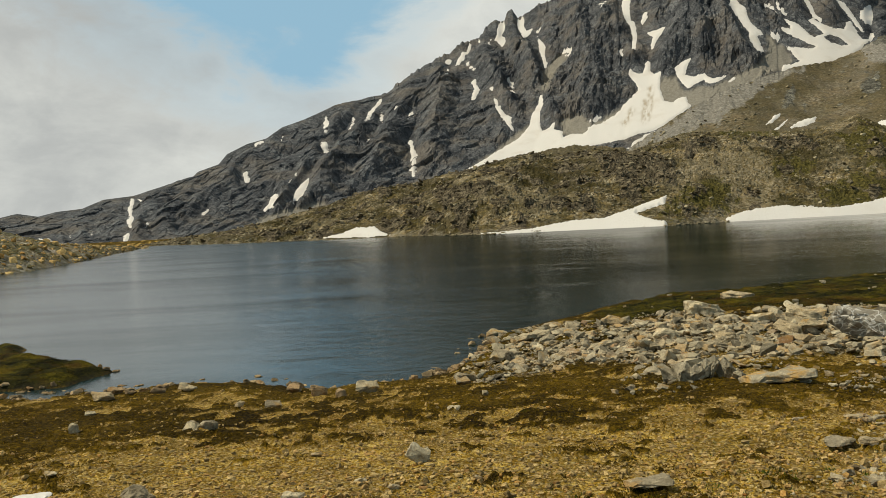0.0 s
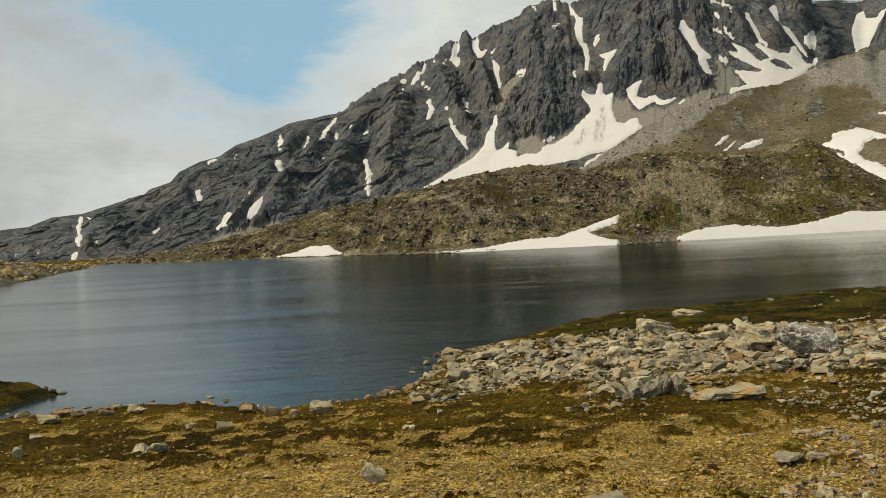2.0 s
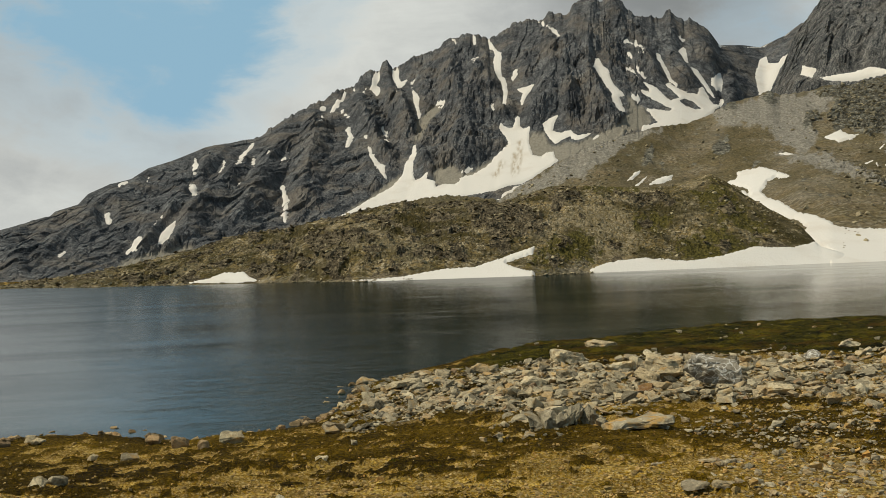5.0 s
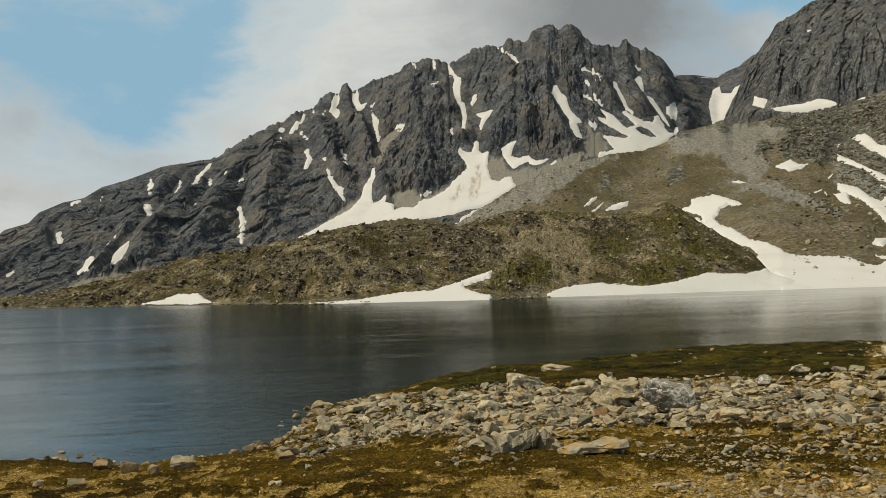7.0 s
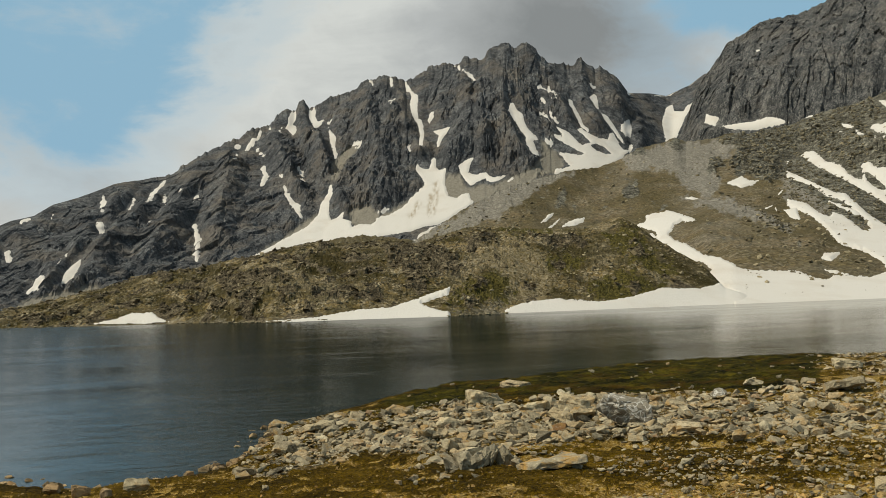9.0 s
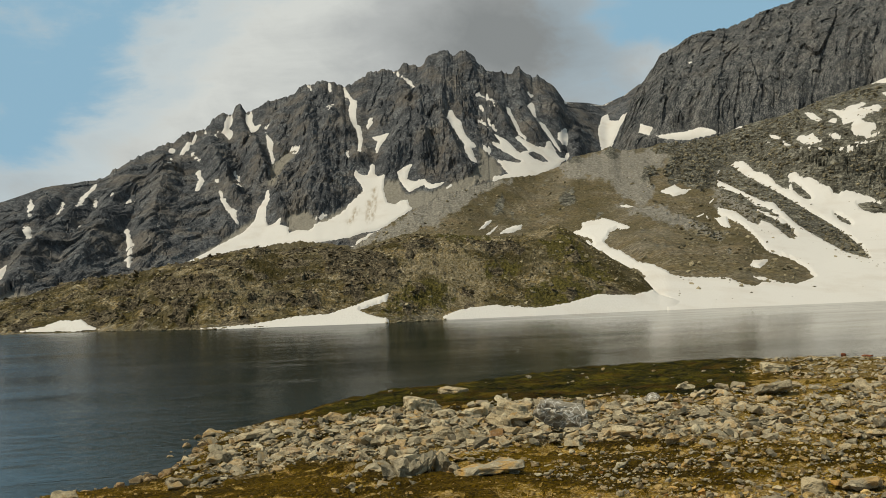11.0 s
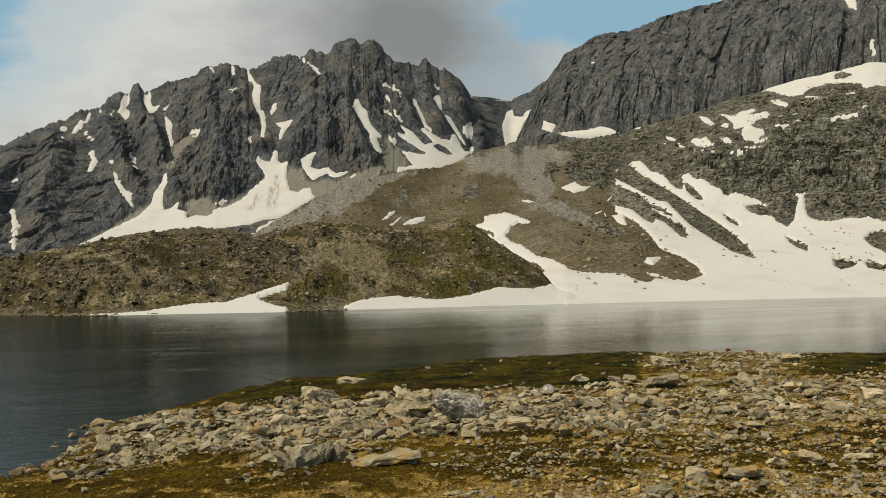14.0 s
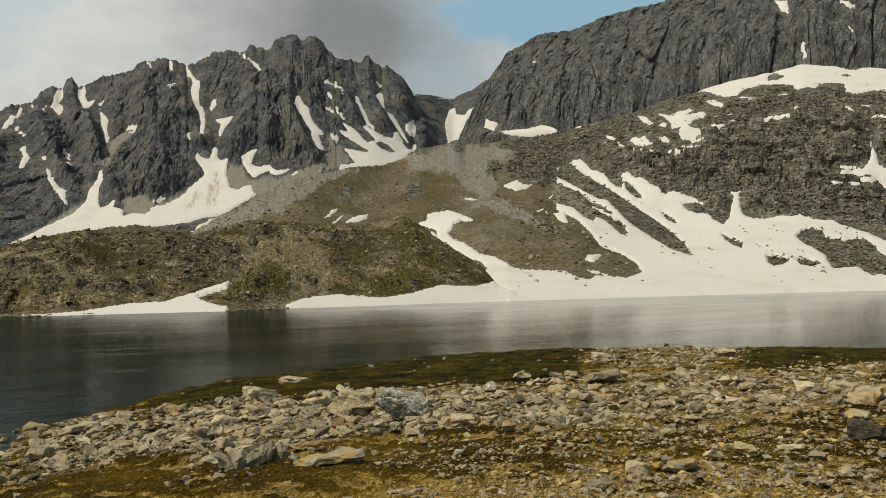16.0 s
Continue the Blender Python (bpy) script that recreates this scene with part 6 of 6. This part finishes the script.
def scatter(name, label, category, sources, xy, width, aspect, mat, sink=0.2, zs=None, rr=rr, tilt=0.0):
    """Many small pieces in one mesh: each place gets a turned and stretched copy of one of the sources."""
    z = tops(xy) if zs is None else zs
    vs, fs, off = [], [], 0
    pick = rr.integers(len(sources), size=len(xy))
    yaw = rr.uniform(0, 2 * np.pi, len(xy))
    for k, (sv, sf) in enumerate(sources):
        i = np.where(pick == k)[0]
        if not len(i):
            continue
        c, s = np.cos(yaw[i])[:, None], np.sin(yaw[i])[:, None]
        w = width[i][:, None]
        x = (sv[None, :, 0] * c - sv[None, :, 1] * s) * w + xy[i, 0][:, None]
        y = (sv[None, :, 0] * s + sv[None, :, 1] * c) * w + xy[i, 1][:, None]
        hgt = w * aspect[i][:, None]
        lean, way_ = rr.uniform(-tilt, tilt, (2, len(i), 1))
        zz = sv[None, :, 2] * hgt + (sv[None, :, 0] * lean + sv[None, :, 1] * way_) * w + z[i][:, None] - sink * hgt * 0.5
        v = np.stack([x, y, zz], -1)
        f = sf[None] + (np.arange(len(i)) * len(sv))[:, None, None] + off
        vs.append(v.reshape(-1, 3))
        fs.append(f.reshape(-1, sf.shape[1]))
        off += len(i) * len(sv)
    ob = new(name, raw_mesh(name, np.concatenate(vs), np.concatenate(fs), mat, True))
    return tagged(ob, label, category, kind="stuff")


def sector(n, a0, a1, r0, r1, power=1.0):
    """Places spread over a sector, evenly thick as seen from the lookout."""
    a = np.radians(rr.uniform(a0, a1, n))
    r = r0 * (r1 / r0) ** (rr.uniform(0, 1, n) ** power)
    return np.stack([r * np.sin(a), r * np.cos(a)], 1)


def ones(n, a, b, power=1.0):
    return a + (b - a) * rr.uniform(0, 1, n) ** power


def single_out(xy, width, count):
    """Lay the largest stones near the lookout as things of their own; their width comes back as 0."""
    near = width / (4.0 + np.hypot(xy[:, 0], xy[:, 1]))
    for k in np.argsort(-near)[:count]:
        w = float(width[k]) * 0.72
        boulder(float(xy[k, 0]), float(xy[k, 1]), w, w * float(rr.uniform(0.35, 0.65)), rr, "small angular stone lying loose on the gravel", "loose stones on the gravel").name = "stone"
        width[k] = 0.0
    return width


# rubble of the talus
_c = rr.uniform(_t.min(0), _t.max(0), (110000, 2))
_c = _c[inside(_c[:, 0], _c[:, 1], TALUS, 1.7) ** 1.4 > rr.uniform(0.05, 0.95, len(_c))]
_c = _c[rr.uniform(0, 1, len(_c)) > 0.55 * smooth(9, 16, _c[:, 0]) + 0.5 * turf_cover(_c[:, 0], _c[:, 1]) * smooth(7, 2, _c[:, 0])][:14500]
_b, _l = _c[:7000], _c[7000:]
scatter("talus_rubble", "heap of pale grey broken granite rubble above the shore", "rubble", CHIPS, _b, ones(len(_b), 0.07, 0.4, 3.4) * (1 - 0.2 * smooth(9, 16, _b[:, 0])), ones(len(_b), 0.28, 0.8), MAT_RUBBLE, 0.25, tilt=0.35)
scatter("talus_chips", "small stone chips between the talus blocks", "rubble", PEBBLES, _l, ones(len(_l), 0.035, 0.14, 2.0), ones(len(_l), 0.4, 0.9), MAT_RUBBLE, 0.2, tilt=0.4)
# stones of the open ground
_c = sector(22000, -34, 62, 6.0, 60)
_d = edge_distance(_c[:, 0], _c[:, 1], LAKE)
_k = rr.uniform(0, 1, len(_c)) < (0.03 + 0.8 * inside(_c[:, 0], _c[:, 1], STONY, 2.0) + 0.12 * (1 - turf_cover(_c[:, 0], _c[:, 1])))
_c = _c[(_d > 0.1) & _k & (inside(_c[:, 0], _c[:, 1], MEADOW) < 0.3)]
_g = sector(22000, -32, 60, 6.5, 20)
_g = _g[(rr.uniform(0, 1, len(_g)) < 0.15 + 0.85 * (1 - turf_cover(_g[:, 0], _g[:, 1]))) & (edge_distance(_g[:, 0], _g[:, 1], LAKE) > 0.1)]
scatter("gravel", "fine ochre and grey gravel between the turf", "gravel", PEBBLES, _g, ones(len(_g), 0.016, 0.065, 2.5), ones(len(_g), 0.6, 1.0), MAT_GRAVEL, 0.3)
_s = sector(9000, 16, 60, 6.5, 26)
_s = _s[inside(_s[:, 0], _s[:, 1], STONY, 3.0) > rr.uniform(0.1, 1.0, len(_s))]
_w = single_out(_s, ones(len(_s), 0.025, 0.17, 4.0), 120)
scatter("field_stones", "grey stones strewn thickly over the gravel", "stones", CHIPS, _s[_w > 0], _w[_w > 0], ones((_w > 0).sum(), 0.45, 0.9), MAT_RUBBLE, 0.3, tilt=0.3)
_p = sector(9000, 14, 60, 6.3, 17)
_p = _p[inside(_p[:, 0], _p[:, 1], STONY, 2.5) > rr.uniform(0.2, 1.0, len(_p))]
scatter("stone_chips", "pale chips of stone littering the gravel and turf", "gravel", PEBBLES, _p, ones(len(_p), 0.02, 0.085, 2.0), ones(len(_p), 0.45, 0.9), MAT_RUBBLE, 0.3, tilt=0.3)
_s = sector(900, 10, 58, 26, 46)
_s = _s[np.maximum(inside(_s[:, 0], _s[:, 1], MEADOW), inside(_s[:, 0], _s[:, 1], FAR_MEADOW)) > 0.5][:60]
scatter("meadow_stones", "few pale stones lying in the meadow turf", "stones", CHIPS, _s, ones(len(_s), 0.07, 0.22, 2.0), ones(len(_s), 0.6, 1.0), MAT_RUBBLE, 0.1)
_s = sector(6000, 34, 52, 26, 62)
_s = _s[inside(_s[:, 0], _s[:, 1], GRAVEL_MOUND, 1.5) > rr.uniform(0.2, 1.0, len(_s))]
scatter("mound_stones", "grey stones and gravel covering the low mound", "stones", CHIPS, _s, ones(len(_s), 0.04, 0.3, 4.0), ones(len(_s), 0.4, 0.8), MAT_RUBBLE, 0.2, tilt=0.3)
_w = single_out(_c, ones(len(_c), 0.025, 0.15, 4.5) * (0.7 + 0.3 * smooth(2, 8, _c[:, 0])), 40)
scatter("loose_stones", "small loose grey and ochre stones strewn over the ground", "stones", CHIPS, _c[_w > 0], _w[_w > 0], ones((_w > 0).sum(), 0.6, 1.0), MAT_GRAVEL, 0.3)
# stones along the water's edge
_n = np.array([(-20, 21.5)] + NEAR_SHORE)
_k = rr.integers(len(_n) - 12, size=700)
_f = rr.uniform(0, 1, 700)[:, None]
_c = _n[_k] * (1 - _f) + _n[_k + 1] * _f + rr.normal(0, 0.45, (700, 2))
scatter("shore_stones", "wet stones along the near water's edge", "stones", CHIPS, _c, ones(700, 0.06, 0.34, 2.4), ones(700, 0.35, 0.9), MAT_SHORE, 0.3, np.maximum(tops(_c), -0.05))
_n = np.array([(-12.5, 22.6), (-10.5, 22.3), (-9.3, 21.9), (-8.0, 21.9), (-6.6, 22.3), (-5.0, 22.2)])
_k = rr.integers(5, size=150)
_f = rr.uniform(0, 1, 150)[:, None]
_c = _n[_k] * (1 - _f) + _n[_k + 1] * _f + rr.normal(0, 0.55, (150, 2))
scatter("shallow_stones", "flat brown stones standing in the shallow water", "stones", CHIPS, _c, ones(150, 0.1, 0.36, 2.0), ones(150, 0.3, 0.55), MAT_SHORE, 0.3, np.maximum(tops(_c), -0.03))


# ---- turf ----
def tuft(seed, blades, height, spread):
    q = np.random.default_rng(seed)
    v, f = [], []
    for k in range(blades):
        a, d = q.uniform(0, 6.283), spread * math.sqrt(q.uniform(0, 1))
        x, y = d * math.cos(a), d * math.sin(a)
        b, h, lean = q.uniform(0, 6.283), height * q.uniform(0.5, 1.1) * (1.1 - 0.6 * d / spread), q.uniform(0.1, 0.6)
        w = 0.045
        v += [(x - w * math.sin(b), y + w * math.cos(b), -0.05), (x + w * math.sin(b), y - w * math.cos(b), -0.05), (x + lean * h * math.cos(a), y + lean * h * math.sin(a), h)]
        f.append((3 * k, 3 * k + 1, 3 * k + 2))
    return np.array(v), np.array(f)


TUFTS = [tuft(400 + k, 15, 0.2, 0.5) for k in range(8)]
_c = sector(48000, -32, 60, 6.0, 55)
_d = edge_distance(_c[:, 0], _c[:, 1], LAKE)
_m = np.maximum(inside(_c[:, 0], _c[:, 1], MEADOW, 0.8), inside(_c[:, 0], _c[:, 1], FAR_MEADOW, 0.8))
_k = rr.uniform(0, 1, len(_c)) < 0.9 * turf_cover(_c[:, 0], _c[:, 1])
_c1 = _c[(_d > 0.15) & _k & (_m < 0.5)]
scatter("turf_tufts", "low rusty olive alpine turf in patches", "grass", TUFTS, _c1, ones(len(_c1), 0.07, 0.2), ones(len(_c1), 0.25, 0.55), MAT_TURF, 0)
_c2 = np.concatenate([_c[(_d > 0.1) & (_m >= 0.5)], sector(2500, -32, -20, 22, 34)])
_c2 = _c2[(ground_z(_c2[:, 0], _c2[:, 1]) > 0.12)]
scatter("meadow_tufts", "dense green-brown meadow turf by the water", "grass", TUFTS, _c2, ones(len(_c2), 0.12, 0.3), ones(len(_c2), 0.22, 0.5), MAT_GREEN, 0)

_h = np.concatenate([sector(120, 6, 27, 6.1, 7.6), sector(90, 36, 54, 6.3, 9.0), sector(60, 0, 50, 7.5, 12)])
scatter("herb_tufts", "small fresh green herbs sprouting from the gravel", "plants", TUFTS, _h, ones(len(_h), 0.07, 0.16), ones(len(_h), 0.7, 1.2), MAT_HERB, 0)


# ---- boulders of the far slopes ----
def strew(key, n, lo, hi, power, name, label, mat, s0=0.02, s1=1.0, keep=None, on_snow=False, mark=None, tilt=0.3, flat=1.0):
    L = LAND[key]
    k, j = np.where((L["s"] <= 1) & (L["marks"].get(mark, L["s"] + 1) > 0.45))
    pick = rr.integers(len(k), size=n)
    k, j = k[pick], j[pick]
    s, a = L["s"][k, j], L["az"][k, j]
    ok = (s > s0) & (s < s1) & (L["pos"][k, j, 2] > 0.0)
    cov = snow_cover(key, L["az"], L["el"])
    if mark != "scree":
        ok &= cov[k, j] if on_snow else ~cov[k, j]
    if keep is not None:
        ok &= keep(a, s)
    p = L["pos"][k, j][ok] + np.array([0, 0, 0.7 if on_snow else 0.0])
    scatter(name, label, "rocks", CHIPS, p[:, :2], ones(len(p), lo, hi, power), flat * ones(len(p), 0.6, 1.0), mat, 0.4, p[:, 2], tilt=tilt)


strew("D", 6500, 0.25, 1.5, 5.0, "hill_boulders", "weathered boulders strewn over the shore hill", MAT_FAR_ROCK, keep=lambda a, s: fbm(a * 0.9, s * 9, 3, 0.5, False, 173) > -0.12)
strew("D", 2600, 0.5, 2.0, 3.0, "hill_outcrops", "dark brown rock outcrops breaking through the hillside turf", MAT_OUTCROP, 0.06, 1.0, mark="crag", tilt=0.5, flat=0.5)
strew("C", 16000, 0.3, 1.7, 4.0, "snow_rocks", "dark rocks lying on the snow basin", MAT_FAR_ROCK, 0.03, 0.95, lambda a, s: (a > 33) & (fbm((a + 20 * s) * 1.3, s * 5, 4, 0.65, False, 171) > 0.14), True)
strew("E", 2500, 0.25, 1.6, 4.0, "bank_boulders", "pale stones along the outlet bank", MAT_GRAVEL, 0.0, 0.8)
strew("C", 13000, 0.5, 2.4, 3.2, "scree_boulders", "grey stones strewn over the scree slope", MAT_FAR_ROCK, 0.05, 1.0, lambda a, s: (a > 33) | (rr.uniform(0, 1, len(a)) < 0.2))
strew("C", 13000, 0.7, 3.6, 3.2, "ledge_boulders", "dark broken blocks heaped over the rocky ledges", MAT_LEDGE, 0.05, 1.0, lambda a, s: a > 31.5, mark="crag")
strew("C", 7000, 0.5, 2.2, 2.4, "scree_blocks", "grey blocks of the scree tongues between the snow", MAT_LEDGE, 0.03, 1.0, lambda a, s: a > 34, mark="scree")
# stones along the far water's edge
_f = np.array(FAR_SHORE)
_a = rr.uniform(-18.5, 54.0, 1500)
_on = np.array([snow_cover("D" if v < 31.5 else "C", np.full((1, 1), v), np.full((1, 1), -0.35), 0.45).any() for v in _a])
_q = np.interp(_a, _f[:, 0], _f[:, 1]) - 1.2 + rr.normal(0, 0.5, len(_a))
_c = np.stack([_q * np.sin(np.radians(_a)), _q * np.cos(np.radians(_a))], 1)
scatter("far_shore_stones", "line of dark stones along the far water's edge", "stones", CHIPS, _c, np.where(_on, 0.45, 1.0) * ones(len(_a), 0.3, 1.3, 3.0), ones(len(_a), 0.35, 0.6), MAT_FAR_ROCK, 0.3, np.zeros(len(_a)))
